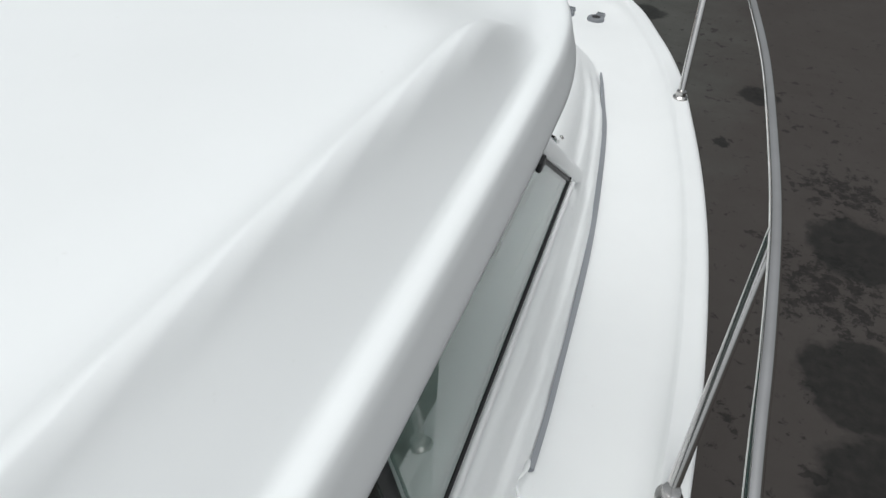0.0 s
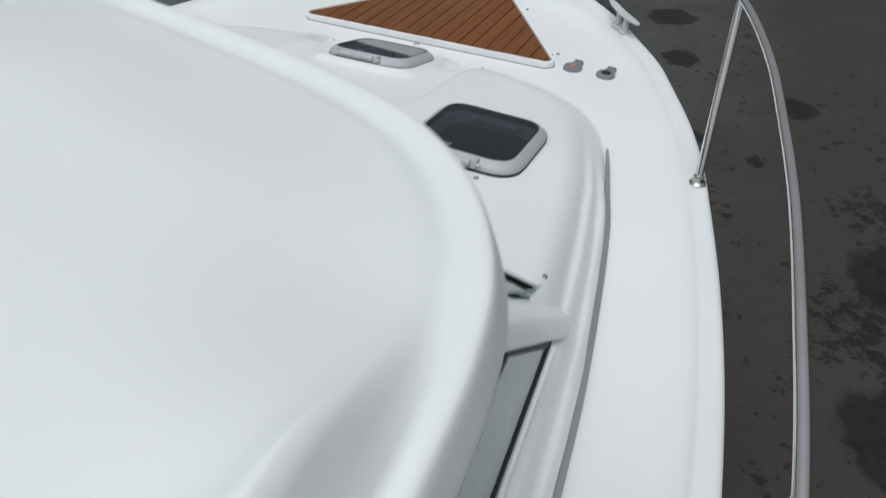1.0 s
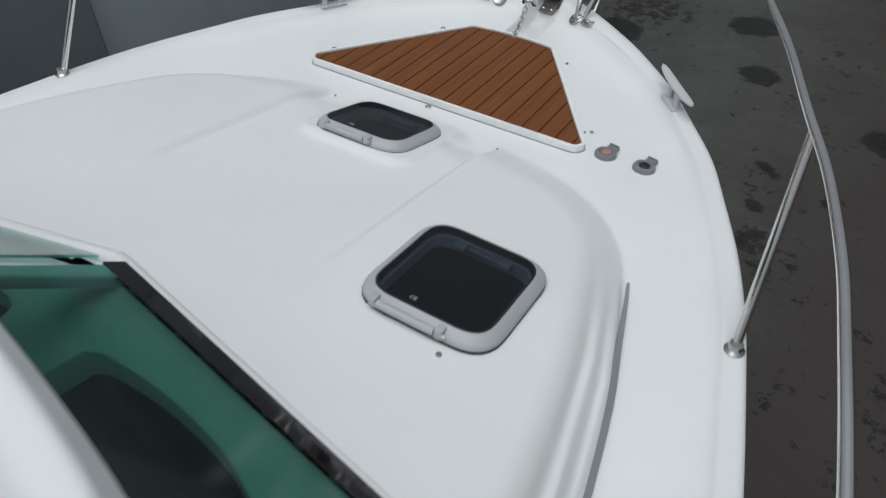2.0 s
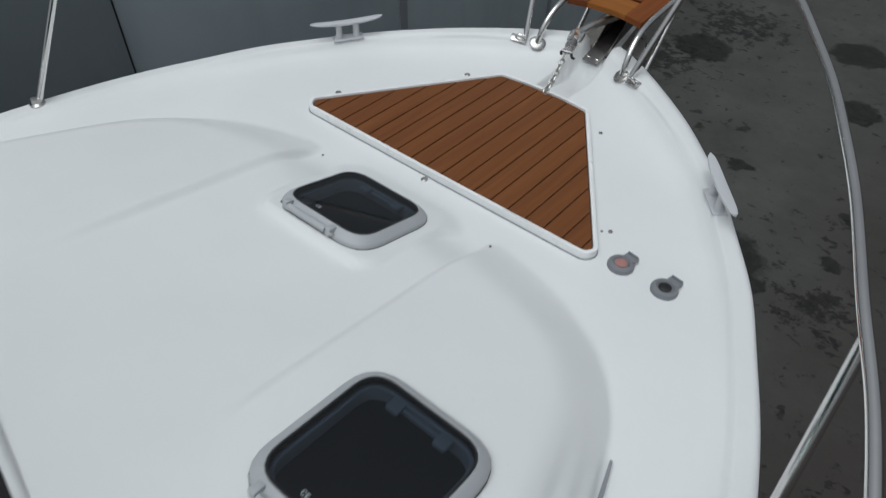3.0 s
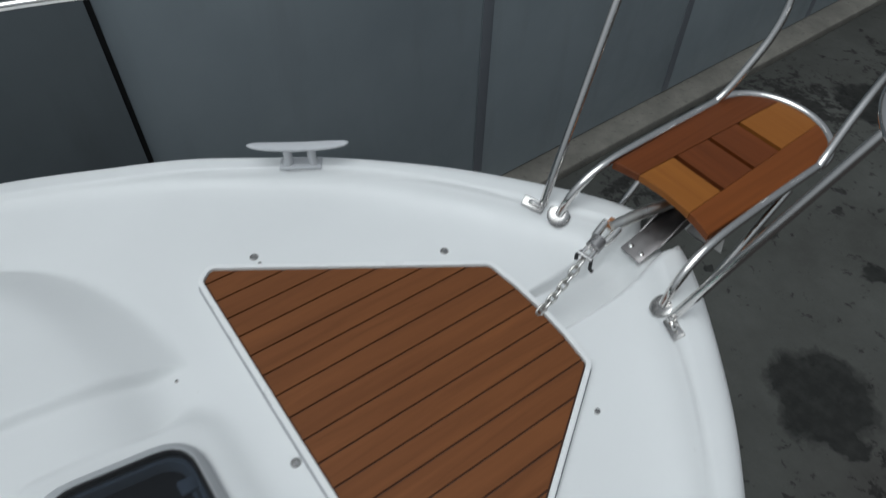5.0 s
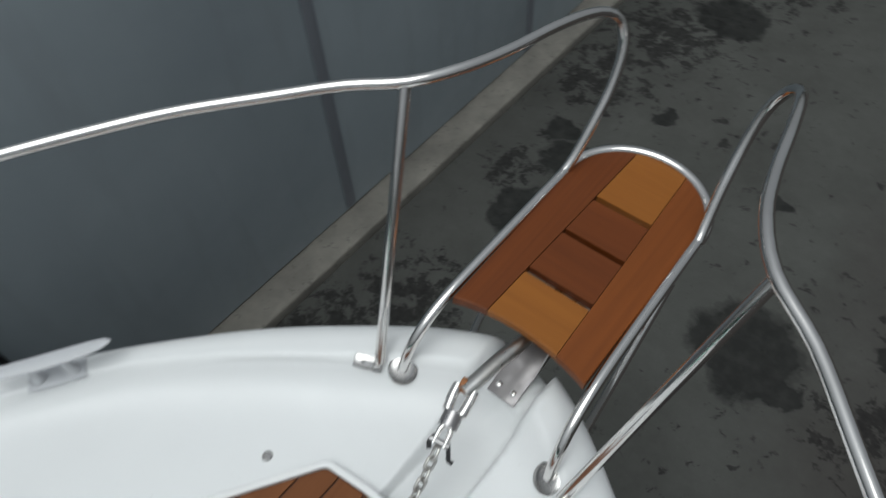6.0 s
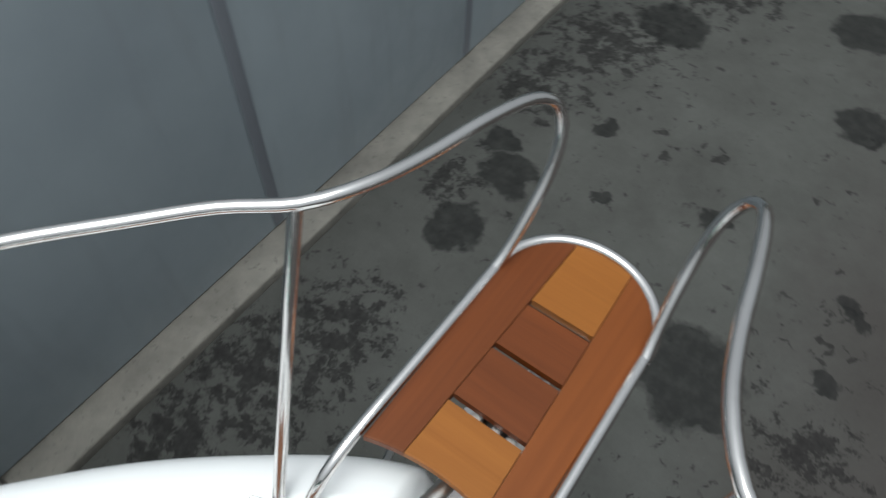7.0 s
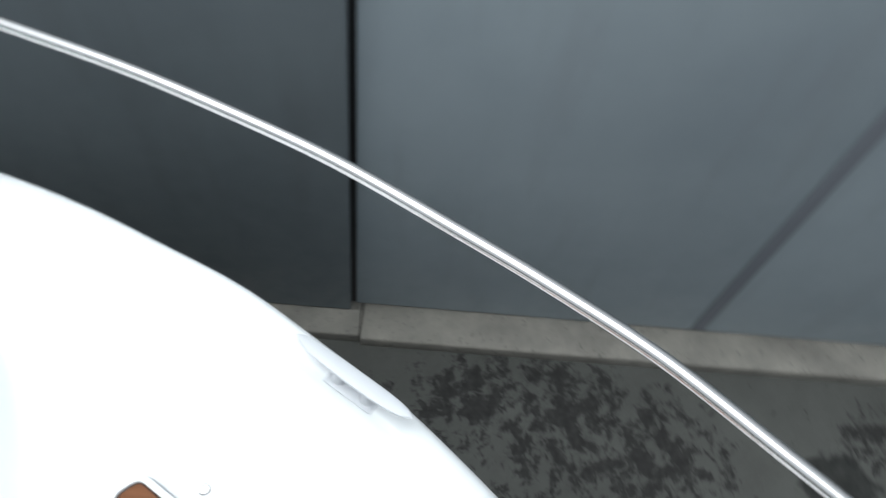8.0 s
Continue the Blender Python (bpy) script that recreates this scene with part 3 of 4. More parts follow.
def cabin():
    z0, z1 = 2.712, 3.125
    for s in (1, -1):
        foot_c, foot_s = Vector((s * 0.034, 0.859, 2.730)), Vector((s * 0.956, 0.680, 2.720))
        head_c, head_s = Vector((s * 0.030, 0.328, 3.17)), Vector((s * 0.905, 0.145, 3.15))
        w = plate("windscreen_pane", [foot_c, foot_s, head_s, head_c], 0.006, GLASS, boat, "green tinted windscreen glass")
        w.visible_shadow = False
        up, outward = Vector((0, -0.085, 0.07)), Vector((0, 0.006, 0.006))
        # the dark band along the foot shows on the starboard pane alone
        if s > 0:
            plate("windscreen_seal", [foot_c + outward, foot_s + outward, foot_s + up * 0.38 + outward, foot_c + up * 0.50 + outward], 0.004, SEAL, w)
        tube("windscreen_trim", [Vector((0, 0.874, 2.718)), foot_s + Vector((0, 0.008, -0.012))], 0.019, WHITE, boat)
        # corner post between windscreen and side pane
        lo = [(s * 0.945, 0.735, 2.65), (s * 0.995, 0.728, 2.65), (s * 1.030, 0.705, 2.65), (s * 1.034, 0.648, 2.65), (s * 0.985, 0.635, 2.65), (s * 0.93, 0.69, 2.65)]
        hi = [(s * 0.895, 0.160, 3.16), (s * 0.925, 0.145, 3.16), (s * 0.940, 0.115, 3.16), (s * 0.945, 0.035, 3.16), (s * 0.905, 0.025, 3.16), (s * 0.88, 0.10, 3.16)]
        prism("corner_post", lo, hi, WHITE, boat, "white corner post beside the windscreen", 0.012)
        # side panes, aft to the cabin's back
        rows = [(0.585, -0.31), (-0.35, -1.05), (-1.09, -1.85)]
        for k, (ya, yb) in enumerate(rows):
            def low(y):
                return Vector((s * (1.012 + 0.046 * (0.585 - y) / 0.90 if y > -0.33 else 1.06), y, 2.697))
            def high(y, lean):
                return Vector((s * 0.93, y - lean, 3.16))
            g = plate("side_pane", [low(ya), low(yb), high(yb, 0), high(ya, 0.545 if k == 0 else 0)], 0.006, SIDE_GLASS, boat, "pale grey-green side window glass")
            g.visible_shadow = False
            tube("pane_seal", [low(ya) + Vector((s * 0.006, 0, 0.006)), low(yb) + Vector((s * 0.005, 0, 0.004))], 0.0034, BLACK, g)
            if k == 0:
                tube("pane_seal", [low(ya) + Vector((s * 0.003, -0.004, 0.0)), high(ya, 0.547) + Vector((s * 0.003, 0, 0))], 0.007, BLACK, g)
                latch = box_bm((0.012, 0.035, 0.022), (s * 0.992, 0.372, 2.86), 0.003)
                part("window_catch", latch, BLACK, g)
            sill_in = [low(ya) + Vector((s * 0.014, 0.0, -0.007)), low(yb) + Vector((s * 0.014, 0, -0.007))]
            tube("pane_bead", sill_in, 0.006, WHITE, g)
            if k < 2:
                yy = yb - 0.02
                prism("window_post", [(s * (1.057 + dx), yy + dy, 2.68) for dx, dy in ((0, 0.02), (0, -0.02), (-0.03, -0.02), (-0.03, 0.02))],
                      [(s * (0.93 + dx), yy + dy, 3.165) for dx, dy in ((0, 0.02), (0, -0.02), (-0.03, -0.02), (-0.03, 0.02))], BLACK, boat, "black window post", 0.004)
        # added board that makes the side panes look pale, like reflected sky
        part("pale_backing", box_bm((0.30, 2.3, 0.02), (s * 0.84, -0.78, 2.60), 0.006), INNER, boat, "added pale board behind the side windows")
        # lining below the panes
        plate("side_lining", [(s * 1.0, 0.62, 2.70), (s * 1.02, -1.95, 2.70), (s * 0.98, -1.95, 1.75), (s * 0.96, 0.62, 1.75)], 0.012, INNER, boat)
    prism("centre_post", [(0.035, 0.872, 2.69), (0.035, 0.83, 2.69), (-0.035, 0.83, 2.69), (-0.035, 0.872, 2.69)],
          [(0.03, 0.335, 3.17), (0.03, 0.285, 3.17), (-0.03, 0.285, 3.17), (-0.03, 0.335, 3.17)], WHITE, boat, "white post between the windscreen panes", 0.008)
    # dashboard shelf with a wavy edge, its front wall, the floor and the back of the cabin
    aft = [(x, 0.70 - 0.5 * (abs(x) - 0.22) ** 2 - 0.1 * max(0, abs(x) - 0.5)) for x in np.linspace(0.93, -0.93, 60)]
    aft = [(x, y - 0.42 * (1 - float(step(0.015, 0.12, abs(x))))) for x, y in aft]
    fore = [(x, 0.850 - 0.190 * abs(x)) for x in np.linspace(-0.95, 0.95, 21)]
    part("dashboard", slab_bm(aft + fore, 2.62, 2.692, 0.008), INNER, boat, "pale dashboard shelf behind the windscreen")
    # near-black colour puts the dim cabin's shade on dashboard front and floor
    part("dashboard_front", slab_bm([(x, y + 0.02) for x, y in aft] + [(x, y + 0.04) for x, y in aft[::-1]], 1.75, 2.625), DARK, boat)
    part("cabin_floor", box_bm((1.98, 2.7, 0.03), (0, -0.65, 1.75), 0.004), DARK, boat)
    part("cabin_back", box_bm((1.98, 0.04, 1.36), (0, -1.97, 2.43), 0.006), WHITE, boat)


cabin()


# ---- deck fittings ----
def on_deck(x, y, lift=0.0):
    return Vector((x, y, float(deck_height(x, y)) + lift))


def lie(x, y):
    """A pose on the deck that follows its slope."""
    e = 0.06
    u = Vector((2 * e, 0, float(deck_height(x + e, y) - deck_height(x - e, y)))).normalized()
    v = Vector((0, 2 * e, float(deck_height(x, y + e) - deck_height(x, y - e)))).normalized()
    n = u.cross(v).normalized()
    v = n.cross(u)
    m = Matrix((u, v, n)).transposed().to_4x4()
    m.translation = on_deck(x, y)
    return m


def writing(text, size, material, parent, m, name="mark"):
    c = bpy.data.curves.new("mark_curve", "FONT")
    c.body, c.size, c.extrude, c.align_x = text, size, 0.0003, "CENTER"
    tmp = bpy.data.objects.new("mark_curve", c)
    me = bpy.data.meshes.new_from_object(tmp)
    bpy.data.objects.remove(tmp)
    ob = dress(name, me, material, parent, "", False)
    ob.matrix_basis = m
    return ob


def hatch(x, y, w, h, label, fall=None):
    """A framed deck hatch: w, h are half sizes of the frame."""
    top = empty("deck_hatch", boat)
    tagged(top, label)
    m = lie(x, y)
    if fall is not None:
        at = m.translation.copy()
        m = pose(at.x, at.y, at.z, -math.degrees(math.atan(fall)), 0, 0)
    m.translation.z += 0.008 if fall is None else 0.003
    top.matrix_basis = m
    def ring(inset, r):
        return rounded([(-w + inset, -h + inset), (w - inset, -h + inset), (w - inset, h - inset), (-w + inset, h - inset)], r)

    # sloping frame: low outer edge, high inner edge
    bm = bmesh.new()
    rows = [(0.0, 0.085, -0.014), (0.0, 0.085, 0.005), (0.003, 0.083, 0.010), (0.020, 0.066, 0.023), (0.023, 0.063, 0.0245), (0.025, 0.061, 0.023), (0.026, 0.060, 0.004)]
    V = [[bm.verts.new((x_, y_, z_)) for x_, y_ in ring(i_, r_)] for i_, r_, z_ in rows]
    n = len(V[0])
    for p_, q_ in zip(V, V[1:]):
        for k in range(n):
            bm.faces.new((p_[k], p_[(k + 1) % n], q_[(k + 1) % n], q_[k]))
    part("frame", bm, FRAME_GREY, top, "light grey hatch frame", True, 60)
    # black ring painted round the frame's foot as contact shade
    part("base_shade", ring_bm(ring(-0.0012, 0.086), ring(0.004, 0.081), -0.014, -0.002, 0), BLACK, top)
    inn, inn2 = ring(0.0255, 0.060), ring(0.0295, 0.056)
    part("gasket", ring_bm(inn, inn2, 0.008, 0.0245, 0.001), BLACK, top)
    p = part("pane", slab_bm(inn2, 0.016, 0.0235), SMOKE, top, "dark smoked acrylic pane")
    p.visible_shadow = False
    # the well below: pale rim, then near-black colour painting the unlit cabin's shade
    i3 = 0.050
    well = ring(0.038, 0.048)
    part("well_rim", ring_bm(inn2, well, -0.03, 0.004, 0.001), FRAME_GREY, top)
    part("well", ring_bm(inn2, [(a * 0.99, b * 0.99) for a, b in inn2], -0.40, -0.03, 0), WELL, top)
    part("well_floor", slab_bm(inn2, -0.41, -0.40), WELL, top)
    for sx in (-0.35, 0.35):
        part("latch", box_bm((0.03, 0.032, 0.012), (sx * w, h - i3 - 0.004, 0.003), 0.004), FRAME_GREY, top)
    part("handle_bar", box_bm((w * 0.55, 0.008, 0.008), (0, h - i3 + 0.003, -0.004), 0.003), HANDLE, top)
    # hinge strip on the near side, with a knuckle at each end
    part("hinge", tube_bm([Vector((-0.55 * w, -h - 0.003, 0.014)), Vector((0.28 * w, -h - 0.003, 0.014))], 0.0095), FRAME_GREY, top)
    for hx in (-0.62, 0.34):
        part("hinge_knuckle", box_bm((0.018, 0.026, 0.024), (hx * w, -h + 0.004, 0.014), 0.004), FRAME_GREY, top)
    part("hinge_pin", tube_bm([Vector((0.36 * w, -h - 0.004, 0.013)), Vector((0.36 * w + 0.014, -h - 0.004, 0.013))], 0.004), GALV, top)
    writing("CE", 0.014, HANDLE, top, pose(-0.22 * w, -h + 0.044, 0.0238), "ce_mark")
    return top


hatch(*HATCHES[0], "square deck hatch with light grey frame and smoked pane")
hatch(*HATCHES[1], "small centre deck hatch with light grey frame and smoked pane", 0.29)


def locker_lid():
    lid = empty("locker_lid", boat)
    tagged(lid, "teak planked anchor locker lid with a white rim")
    # bowed aft edge, straight sides, short bowed fore edge
    base = [(x, 2.101 + 0.002 * (x / 0.5) ** 2 - 0.010 * x) for x in np.linspace(-0.515, 0.548, 9)]
    fore = [(x, 2.752 - 0.012 * (x / 0.17) ** 2) for x in np.linspace(0.186, -0.178, 5)]
    outer = rounded([*base[:1], *base[1:-1], base[-1], (0.570, 2.135), *fore, (-0.553, 2.150)], 0.035, 4)

    def shrink(line, by):
        out = []
        n = len(line)
        for i, p in enumerate(line):
            t = (Vector(line[(i + 1) % n]) - Vector(line[i - 1]))
            t = t.normalized() if t.length > 1e-7 else Vector((1, 0))
            nrm = Vector((-t.y, t.x))
            out.append(tuple(Vector(p) + nrm * by))
        return out

    inner, bed = shrink(outer, 0.0125), shrink(outer, 0.0165)

    def tilt(ob):
        for v in ob.data.vertices:
            v.co.z += float(deck_level(v.co.y))

    tilt(part("rim", ring_bm(outer, inner, -0.014, 0.017, 0.002), RIM_WHITE, lid, "white moulded lid rim"))
    # grey ring painted outside the rim as its thin shadow line
    tilt(part("rim_shade", ring_bm(shrink(outer, -0.0030), outer, -0.016, -0.005, 0), SHADE_GREY, lid, "grey painted shade line round the lid"))
    tilt(part("bed", slab_bm(inner, -0.003, 0.0065), CAULK, lid))
    # planks run fore and aft, clipped to the lid's outline
    pitch, gap = 0.0605, 0.0044
    x = -0.56
    while x < 0.58:
        bm = slab_bm(bed, 0.004, 0.0115)
        for px, sign in ((x + gap / 2, 1), (x + pitch - gap / 2, -1)):
            geo = bm.verts[:] + bm.edges[:] + bm.faces[:]
            r = bmesh.ops.bisect_plane(bm, geom=geo, plane_co=(px, 0, 0), plane_no=(-sign, 0, 0), clear_outer=True)
            edges = [e for e in r["geom_cut"] if isinstance(e, bmesh.types.BMEdge)]
            if edges:
                bmesh.ops.holes_fill(bm, edges=edges)
        if len(bm.faces) > 3:
            tilt(part("plank", bm, TEAK, lid, smooth=False))
        else:
            bm.free()
        x += pitch
    return lid


locker_lid()


def deck_stud(x, y, r):
    """A small snap stud in the deck."""
    ob = part("deck_stud", disc_bm([(r, -0.003), (r, 0.002), (r * 0.8, 0.004), (r * 0.62, 0.004), (r * 0.5, 0.0015), (r * 0.1, 0.0015)], 16), WORN_STEEL, boat)
    ob.matrix_basis = lie(x, y)


for x, y, r in ((-0.533, 2.26, 0.011), (-0.505, 2.262, 0.005), (-0.285, 2.671, 0.011), (0.275, 2.669, 0.007), (0.546, 2.25, 0.007), (0.527, 2.235, 0.004), (0.009, 2.084, 0.011),
                (0.955, 0.745, 0.006), (0.684, 1.045, 0.007), (-0.30, 1.965, 0.004), (0.34, 1.965, 0.004)):
    deck_stud(x, y, r)


def filler(x, y, lid_material, label):
    """A grey deck filler: flange, ring, sunk cap and a hinge flap."""
    f = empty("deck_filler", boat)
    tagged(f, label)
    m = lie(x, y) @ pose(0, 0, 0, 0, 0, -10) @ Matrix.Diagonal((0.83, 0.83, 1.15, 1))
    f.matrix_basis = m
    part("flange", disc_bm([(0.043, -0.004), (0.043, 0.006), (0.039, 0.011), (0.028, 0.013), (0.024, 0.009), (0.005, 0.009)]), FILLER_GREY, f)
    part("cap", disc_bm([(0.020, 0.006), (0.020, 0.012), (0.017, 0.014), (0.004, 0.0135)]), lid_material, f)
    part("hinge_flap", box_bm((0.046, 0.026, 0.010), (0.006, 0.043, 0.009), 0.003), FILLER_GREY, f)
    part("flap_rib", box_bm((0.040, 0.006, 0.012), (0.006, 0.052, 0.013), 0.002), FILLER_GREY, f)


filler(0.634, 2.146, PINK, "grey deck filler with a faded red cap")
filler(0.762, 2.141, BLACK, "grey deck filler with a black cap")


def cleat(s):
    """A grey horned cleat on two feet on the gunwale."""
    c = empty("cleat", boat)
    tagged(c, "grey horned mooring cleat on the gunwale")
    a = math.degrees(math.atan2(0.217, -0.17)) if s > 0 else math.degrees(math.atan2(0.217, 0.14))
    base = on_deck(s * 0.728, 2.508)
    c.matrix_basis = pose(base.x, base.y, base.z, 0, 0, a)
    # a broad flat bar with rounded, slightly lifted horns
    bar = bmesh.new()
    rings = []
    for k in range(25):
        t = -1 + k / 12
        wide = 0.0160 * math.sqrt(max(0.0, 1 - abs(t) ** 5)) * (1 - 0.22 * t * t) + 0.0015
        high = 0.0065 * (1 - 0.35 * t * t)
        z = 0.060 + 0.009 * t * t
        rings.append([bar.verts.new((0.135 * t, wide * math.cos(u), z + high * math.copysign(abs(math.sin(u)) ** 0.6, math.sin(u)))) for u in np.linspace(0, 2 * math.pi, 14, endpoint=False)])
    for p, q in zip(rings, rings[1:]):
        for k in range(14):
            bar.faces.new((p[k], p[(k + 1) % 14], q[(k + 1) % 14], q[k]))
    bar.faces.new(rings[0][::-1])
    bar.faces.new(rings[-1])
    part("crossbar", bar, CLEAT, c)
    for x in (-0.032, 0.032):
        part("foot", tube_bm([Vector((x * 1.15, 0, -0.008)), Vector((x * 1.1, 0, 0.004)), Vector((x, 0, 0.02)), Vector((x, 0, 0.06))], lambda t: 0.019 - 0.007 * min(1, t * 1.6), 14), CLEAT, c)
    part("base_plate", box_bm((0.115, 0.044, 0.008), (0, 0, 0.0), 0.0035), CLEAT, c)


cleat(1)
cleat(-1)


# ---- pulpit rails, stanchions and bow platform ----
TUBE = 0.0111


def pulpit(s):
    r = empty("pulpit_rail", boat)
    tagged(r, "polished stainless steel pulpit rail")
    top = [(1.375, -2.600, 2.806), (1.395, -1.600, 2.836), (1.402, -0.600, 2.866), (1.402, -0.180, 2.878), (1.405, 0.050, 2.885), (1.401, 0.320, 2.893), (1.384, 0.570, 2.901), (1.350, 0.920, 2.911), (1.298, 1.250, 2.921), (1.263, 1.430, 2.927), (1.203, 1.650, 2.933), (1.129, 1.850, 2.939), (1.040, 2.100, 2.947), (0.955, 2.300, 2.953), (0.875, 2.470, 2.958), (0.768, 2.660, 2.963), (0.690, 2.790, 2.967), (0.600, 2.925, 2.971), (0.490, 3.055, 2.975), (0.410, 3.145, 2.978),
           (0.325, 3.215, 2.982), (0.275, 3.30, 2.98), (0.248, 3.40, 2.968), (0.228, 3.52, 2.955), (0.212, 3.61, 2.937), (0.198, 3.665, 2.917), (0.179, 3.692, 2.893),
           (0.161, 3.690, 2.858), (0.151, 3.672, 2.815), (0.148, 3.643, 2.760), (0.151, 3.595, 2.695), (0.158, 3.545, 2.630), (0.163, 3.515, 2.604)]
    tube("top_rail", [(s * (x + (0.022 * min(1, max(0, (3.2 - y) / 0.8)) if s < 0 else 0)), y, z) for x, y, z in top], TUBE, STEEL, r, step=0.025)
    side = [(0.162, 3.53, 2.604), (0.163, 3.42, 2.604), (0.165, 3.26, 2.602), (0.168, 3.12, 2.594), (0.172, 3.04, 2.568), (0.177, 2.99, 2.52), (0.18, 2.967, 2.47)]
    tube("platform_rail", [(s * x, y, z) for x, y, z in side], TUBE, STEEL, r, step=0.015)
    fl = part("flange", disc_bm([(0.031, -0.003), (0.031, 0.003), (0.026, 0.006), (0.014, 0.007)]), WORN_STEEL, r)
    fl.matrix_basis = lie(s * 0.18, 2.967)
    # bow stanchion on a hinged foot
    foot = on_deck(s * 0.222, 2.945)
    tube("stanchion", [foot + Vector((0, 0, 0.012)), (s * 0.328, 3.208, 2.975)], 0.0112, STEEL, r, smooth_line=False)
    ft = part("stanchion_foot", box_bm((0.062, 0.03, 0.008), (0, 0, 0.002), 0.0035), WORN_STEEL, r)
    ft.matrix_basis = lie(s * 0.243, 2.932) @ pose(0, 0, 0, 0, 0, -s * 28)
    lug = tube_bm(glide([(-0.022, 0.0, 0.0), (-0.022, 0.0, 0.014), (-0.014, 0, 0.022), (0.006, 0, 0.022), (0.012, 0, 0.004)], 0.006), 0.0045, 8)
    lg = part("foot_eye", lug, STEEL, r)
    lg.matrix_basis = lie(s * 0.243, 2.932) @ pose(0, 0, 0.004, 0, 0, -s * 28 + (180 if s < 0 else 0))
    # leaning side stanchions
    for bx, by, tx, ty, tz in ((1.183, 1.535, 1.155, 1.785, 2.937), (1.372, 0.035, 1.401, 0.30, 2.893), (1.385, -1.3, 1.405, -1.04, 2.92), (1.365, -2.55, 1.378, -2.45, 2.93)):
        b = on_deck(s * bx, by)
        tube("stanchion", [b + Vector((0, 0, -0.002)), (s * tx, ty, tz)], 0.0115, STEEL, r, smooth_line=False)
        f2 = part("stanchion_socket", disc_bm([(0.024, -0.004), (0.024, 0.004), (0.017, 0.010), (0.016, 0.024), (0.012, 0.025)]), WORN_STEEL, r)
        f2.matrix_basis = pose(b.x, b.y, b.z)
    # brace from the stem up to the underside of the platform
    tube("brace", [(s * 0.165, 2.98, 2.09), (s * 0.166, 3.400, 2.592)], 0.0095, STEEL, r, smooth_line=False)


pulpit(1)
pulpit(-1)


def platform():
    """Slatted teak bow platform inside a steel hoop."""
    p = empty("bow_platform", boat)
    tagged(p, "varnished teak bow platform with slats in a steel hoop")
    z0, z1 = 2.582, 2.604
    arc = [(0.155 * math.cos(a), 3.545 + 0.125 * math.sin(a)) for a in np.linspace(0, math.pi, 25)]

    def clip(bm, co, no):
        r = bmesh.ops.bisect_plane(bm, geom=bm.verts[:] + bm.edges[:] + bm.faces[:], plane_co=co, plane_no=no, clear_outer=True)
        e = [x for x in r["geom_cut"] if isinstance(x, bmesh.types.BMEdge)]
        if e:
            bmesh.ops.holes_fill(bm, edges=e)

    rear = [(x, 3.128 - 1.1 * x * x) for x in np.linspace(-0.152, 0.152, 13)]
    whole = arc + rear
    inner = 0.072
    for s, name_mat in ((1, TEAK_RAIL), (-1, TEAK_RED)):
        bm = slab_bm(whole, z0, z1, 0.003)
        # the inner edge of a side rail runs slightly outward aft
        clip(bm, (s * (inner + 0.001), 3.35, 0), (-s, -s * s * 0.035, 0) if s > 0 else (1, -0.035, 0))
        part("side_board", bm, name_mat, p, "orange teak side board" if s > 0 else "red teak side board", False)
    for y0, y1, m_ in ((3.498, 3.72, TEAK_GOLD), (3.382, 3.484, TEAK_RED_CROSS), (3.256, 3.369, TEAK_RED_CROSS), (3.05, 3.241, TEAK_GOLD)):
        bm = slab_bm(whole, z0 + 0.001, z1 - 0.001, 0.003)
        clip(bm, (0, y0, 0), (0, -1, 0))
        clip(bm, (0, y1, 0), (0, 1, 0))
        clip(bm, (inner - 0.0005, 3.35, 0), (1, 0.035, 0))
        clip(bm, (-inner + 0.0005, 3.35, 0), (-1, 0.035, 0))
        part("slat", bm, m_, p, "golden teak slat" if m_ is TEAK_GOLD else "red teak slat", False)
    hoop = [Vector((0.164 * math.cos(a), 3.528 + 0.153 * math.sin(a), 2.602)) for a in np.linspace(-0.1, math.pi + 0.1, 40)]
    part("hoop", tube_bm(hoop, 0.0118), STEEL, p, "polished steel hoop round the platform")
    for y in (3.2, 3.43):
        part("bearer", box_bm((0.31, 0.022, 0.006), (0, y, 2.578), 0.002), DULL, p)
    part("bearer", box_bm((0.24, 0.02, 0.006), (0, 3.489, 2.578), 0.002), STEEL, p)
    for bx in (-0.022, 0.018, 0.05):
        part("bracket", box_bm((0.02, 0.03, 0.010), (bx, 3.248, 2.575), 0.003), GALV, p)


platform()


ROLLER_STEEL = metal("dark_roller_steel", (0.22, 0.21, 0.21), 0.36, (0.16, 0.15, 0.15))


def roller():
    b = empty("bow_roller", boat)
    tagged(b, "steel bow roller channel with a black roller")
    m = pose(0.002, 3.06, 2.412, 14, 0, 0)
    b.matrix_basis = m
    part("channel", box_bm((0.068, 0.34, 0.004), (0, 0.17, 0.002), 0.0012), ROLLER_STEEL, b)
    for s in (1, -1):
        cheek = slab_bm([(0.06, 0.0), (0.34, 0.0), (0.35, 0.05), (0.30, 0.085), (0.22, 0.06), (0.10, 0.012)], -0.002, 0.002, 0.0005)
        part("cheek", cheek, ROLLER_STEEL, b).matrix_basis = Matrix(((0, 0, 1, s * 0.034), (1, 0, 0, 0), (0, 1, 0, 0), (0, 0, 0, 1)))
        bolt = part("bolt", disc_bm([(0.007, 0.0), (0.007, 0.003), (0.004, 0.005), (0.001, 0.005)], 12), STEEL, b)
        bolt.location = (s * 0.018, 0.022, 0.004)
    part("roller", tube_bm([Vector((x, 0.285, 0.05)) for x in (-0.03, -0.015, 0, 0.015, 0.03)], lambda t: 0.034 - 0.014 * math.sin(math.pi * t), 20), BLACK, b)


roller()


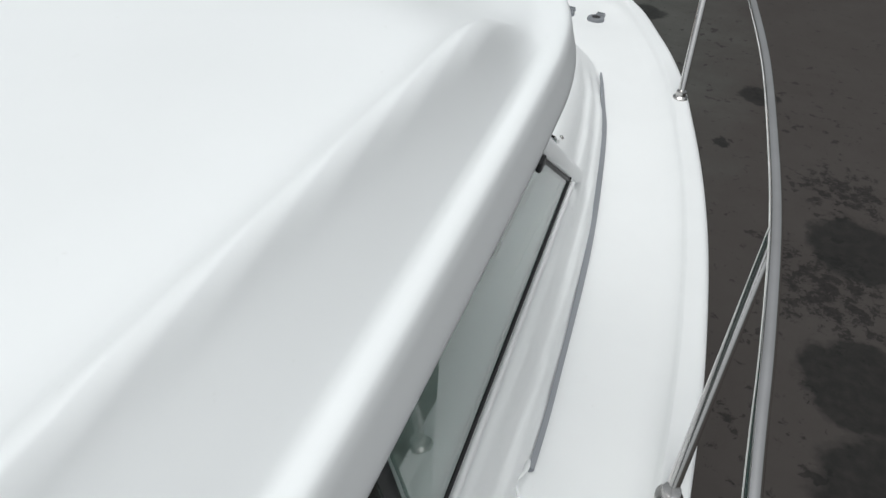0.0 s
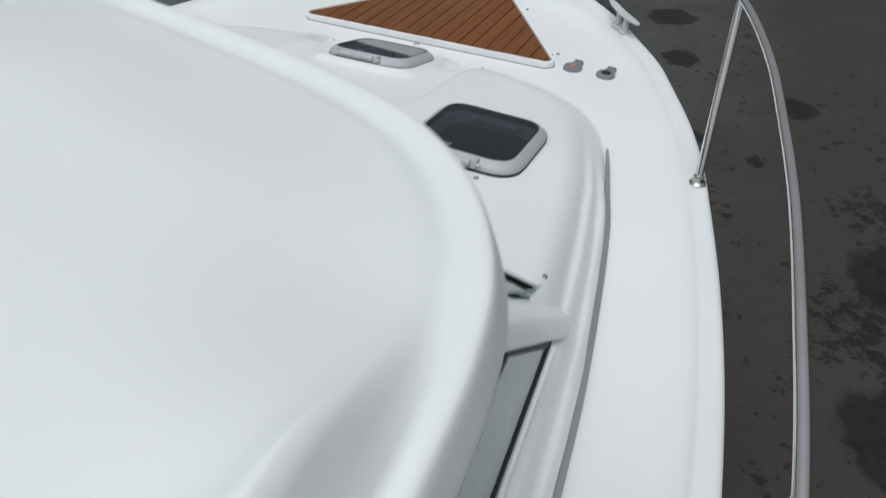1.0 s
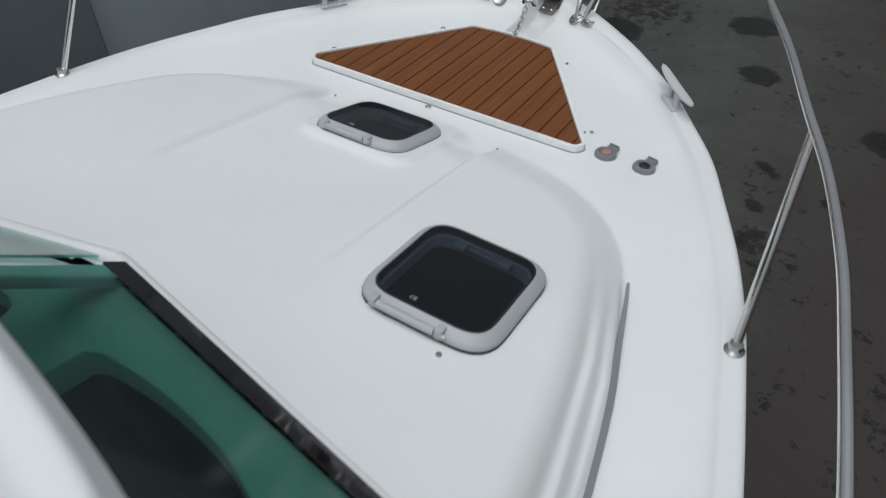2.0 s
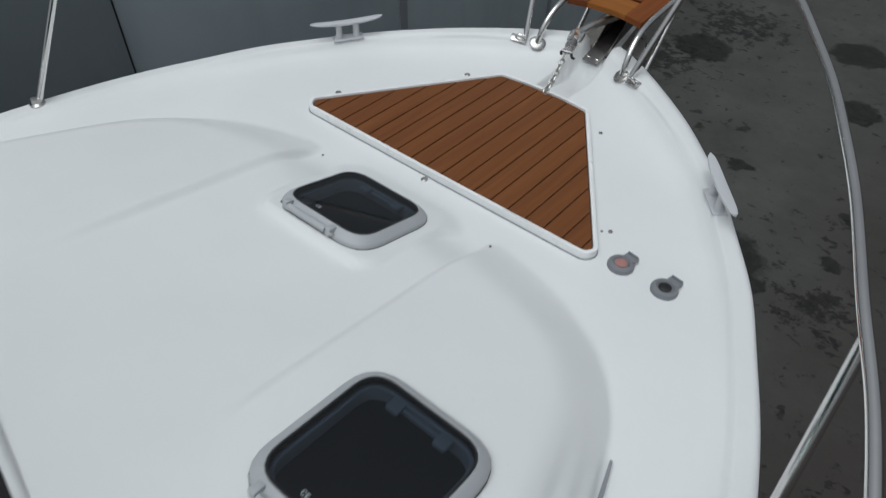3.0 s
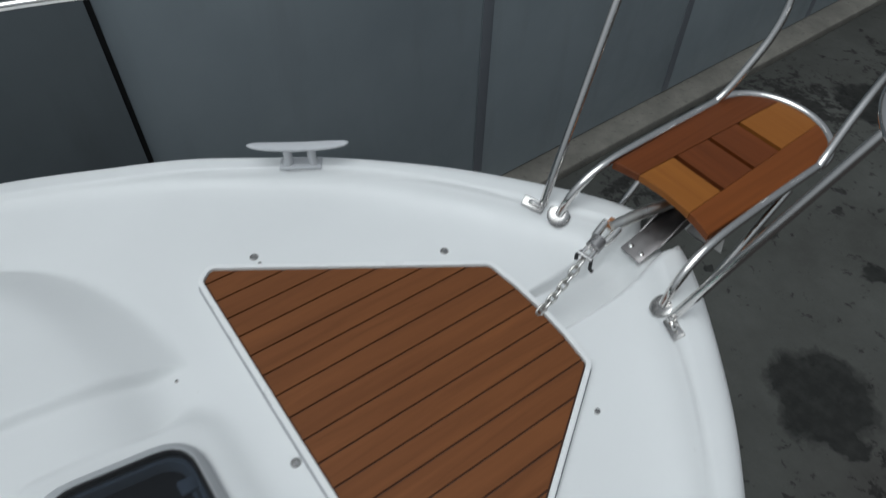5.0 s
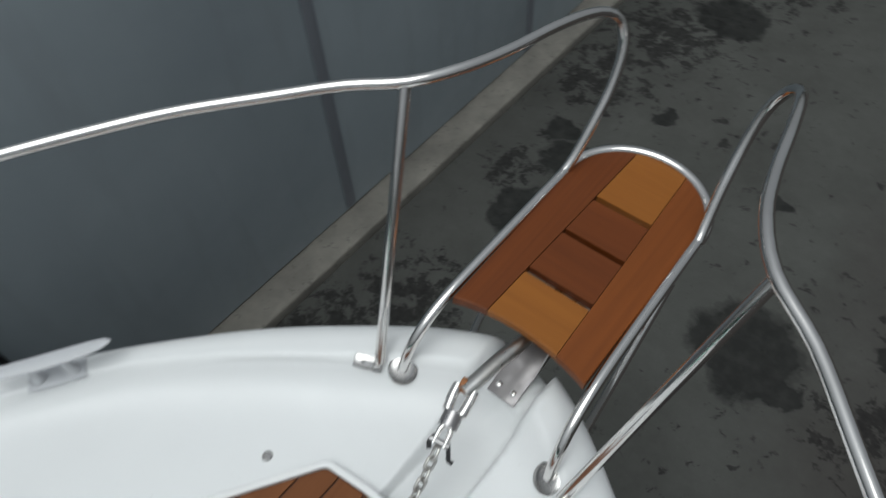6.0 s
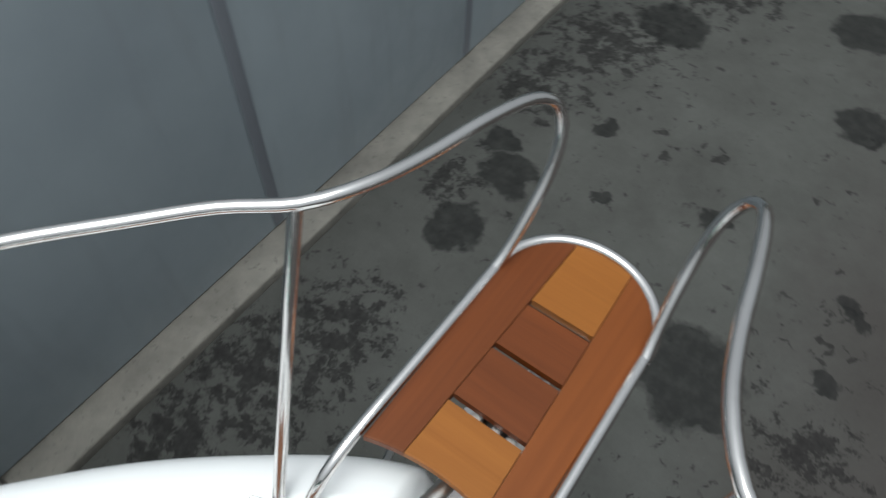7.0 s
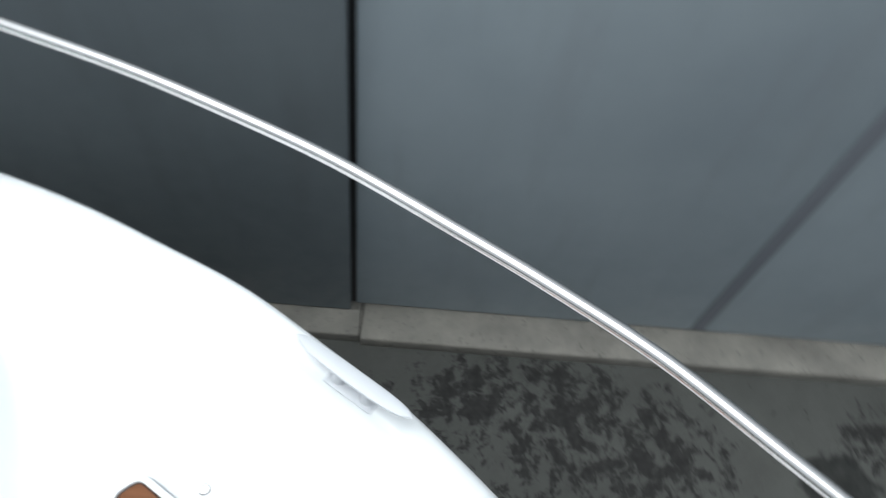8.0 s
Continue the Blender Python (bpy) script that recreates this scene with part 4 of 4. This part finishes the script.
# ---- anchor and chain, lying in the bow roller ----
def anchor_set():
    a = empty("anchor", None, (0.0, 2.977, 2.55))
    tagged(a, "galvanised anchor with swivel and chain on the bow roller", "anchor")
    o = Vector((0.0, 2.977, 2.55))

    def P(x, y, z):
        return Vector((x, y, z)) - o

    line = [P(-0.024, 2.975, 2.553), P(-0.012, 3.06, 2.556), P(0.0, 3.14, 2.55), P(0.004, 3.30, 2.515), P(0.004, 3.46, 2.45)]
    part("shank", tube_bm(glide(line, 0.02), 0.0185, 12, None, 0.8), GALV, a, "galvanised anchor shank")
    fl = bmesh.new()
    v = [fl.verts.new(P(*c)) for c in ((0.004, 3.50, 2.44), (0.105, 3.34, 2.33), (0.004, 3.30, 2.36), (-0.097, 3.34, 2.33), (0.004, 3.38, 2.27))]
    for f in ((0, 1, 2), (0, 2, 3), (0, 4, 1), (0, 3, 4), (1, 4, 2), (2, 4, 3)):
        fl.faces.new([v[k] for k in f])
    part("fluke", fl, GALV, a, smooth=False)
    # swivel: fork with pin, collar, eye
    d = (P(-0.003, 2.871, 2.529) - P(-0.026, 2.985, 2.553))
    ax = d.normalized()
    side = ax.cross(Vector((0, 0, 1))).normalized()
    e = P(-0.026, 2.985, 2.553)
    for s in (1, -1):
        part("fork_cheek", tube_bm([e + side * s * 0.017, e + ax * 0.02 + side * s * 0.0175, e + ax * 0.048 + side * s * 0.0155, e + ax * 0.058 + side * s * 0.008], 0.0105, 10), STEEL, a)
    part("shank_eye", tube_bm([e - side * 0.0125 - ax * 0.004, e + side * 0.0125 - ax * 0.004], 0.0135, 12), RUST, a, "rusty eye at the end of the shank")
    part("fork_pin", tube_bm([e + ax * 0.006 - side * 0.023, e + ax * 0.006 + side * 0.023], 0.006, 10), RUST, a, "rusty pin")
    part("collar", tube_bm([e + ax * 0.052, e + ax * 0.082], 0.0195, 16), DULL, a)
    for s in (1, -1):
        part("eye_cheek", tube_bm([e + ax * 0.078 + side * s * 0.006, e + ax * 0.09 + side * s * 0.011, e + ax * 0.118 + side * s * 0.011], 0.006, 10), STEEL, a)
    part("eye_pin", tube_bm([e + ax * 0.112 - side * 0.02, e + ax * 0.112 + side * 0.02], 0.0065, 10), DULL, a)
    tie = glide([e + ax * 0.110 - side * 0.016, e + ax * 0.125 - side * 0.024 - Vector((0, 0, 0.004)), e + ax * 0.134 - side * 0.029, e + ax * 0.136 - side * 0.038], 0.006)
    part("wire_tie", tube_bm(tie, 0.0045, 8), BLACK, a)
    part("wire_tie", tube_bm(glide([e + ax * 0.104 + side * 0.014, e + ax * 0.118 + side * 0.019, e + ax * 0.13 + side * 0.013], 0.006), 0.005, 8), BLACK, a)
    # chain: oval links, each turned a quarter on the last
    start, end = e + ax * 0.122, P(0.014, 2.728, 2.444)
    n, L = 8, (end - start).length
    way = (end - start).normalized()
    mesh = None
    for k in range(n):
        if mesh is None:
            loop = [Vector((0.0085 * math.cos(t), 0, 0)) + Vector((0, 0.0075 * math.sin(t) + (0.0065 if math.sin(t) > 0 else -0.0065), 0)) for t in np.linspace(0, 2 * math.pi, 25)]
            ob = part("chain_link", tube_bm(loop, 0.0032, 8), GALV, a)
            mesh = ob.data
        else:
            ob = new("chain_link", mesh)
            ob.parent = a
        q = way.to_track_quat("Y", "Z").to_matrix().to_4x4()
        sag = -0.012 * math.sin(math.pi * (k + 0.5) / n)
        ob.matrix_basis = Matrix.Translation(start + way * (L * (k + 0.5) / n) + Vector((0, 0, sag))) @ q @ pose(0, 0, 0, 0, 45 + 90 * (k % 2), 0)


anchor_set()
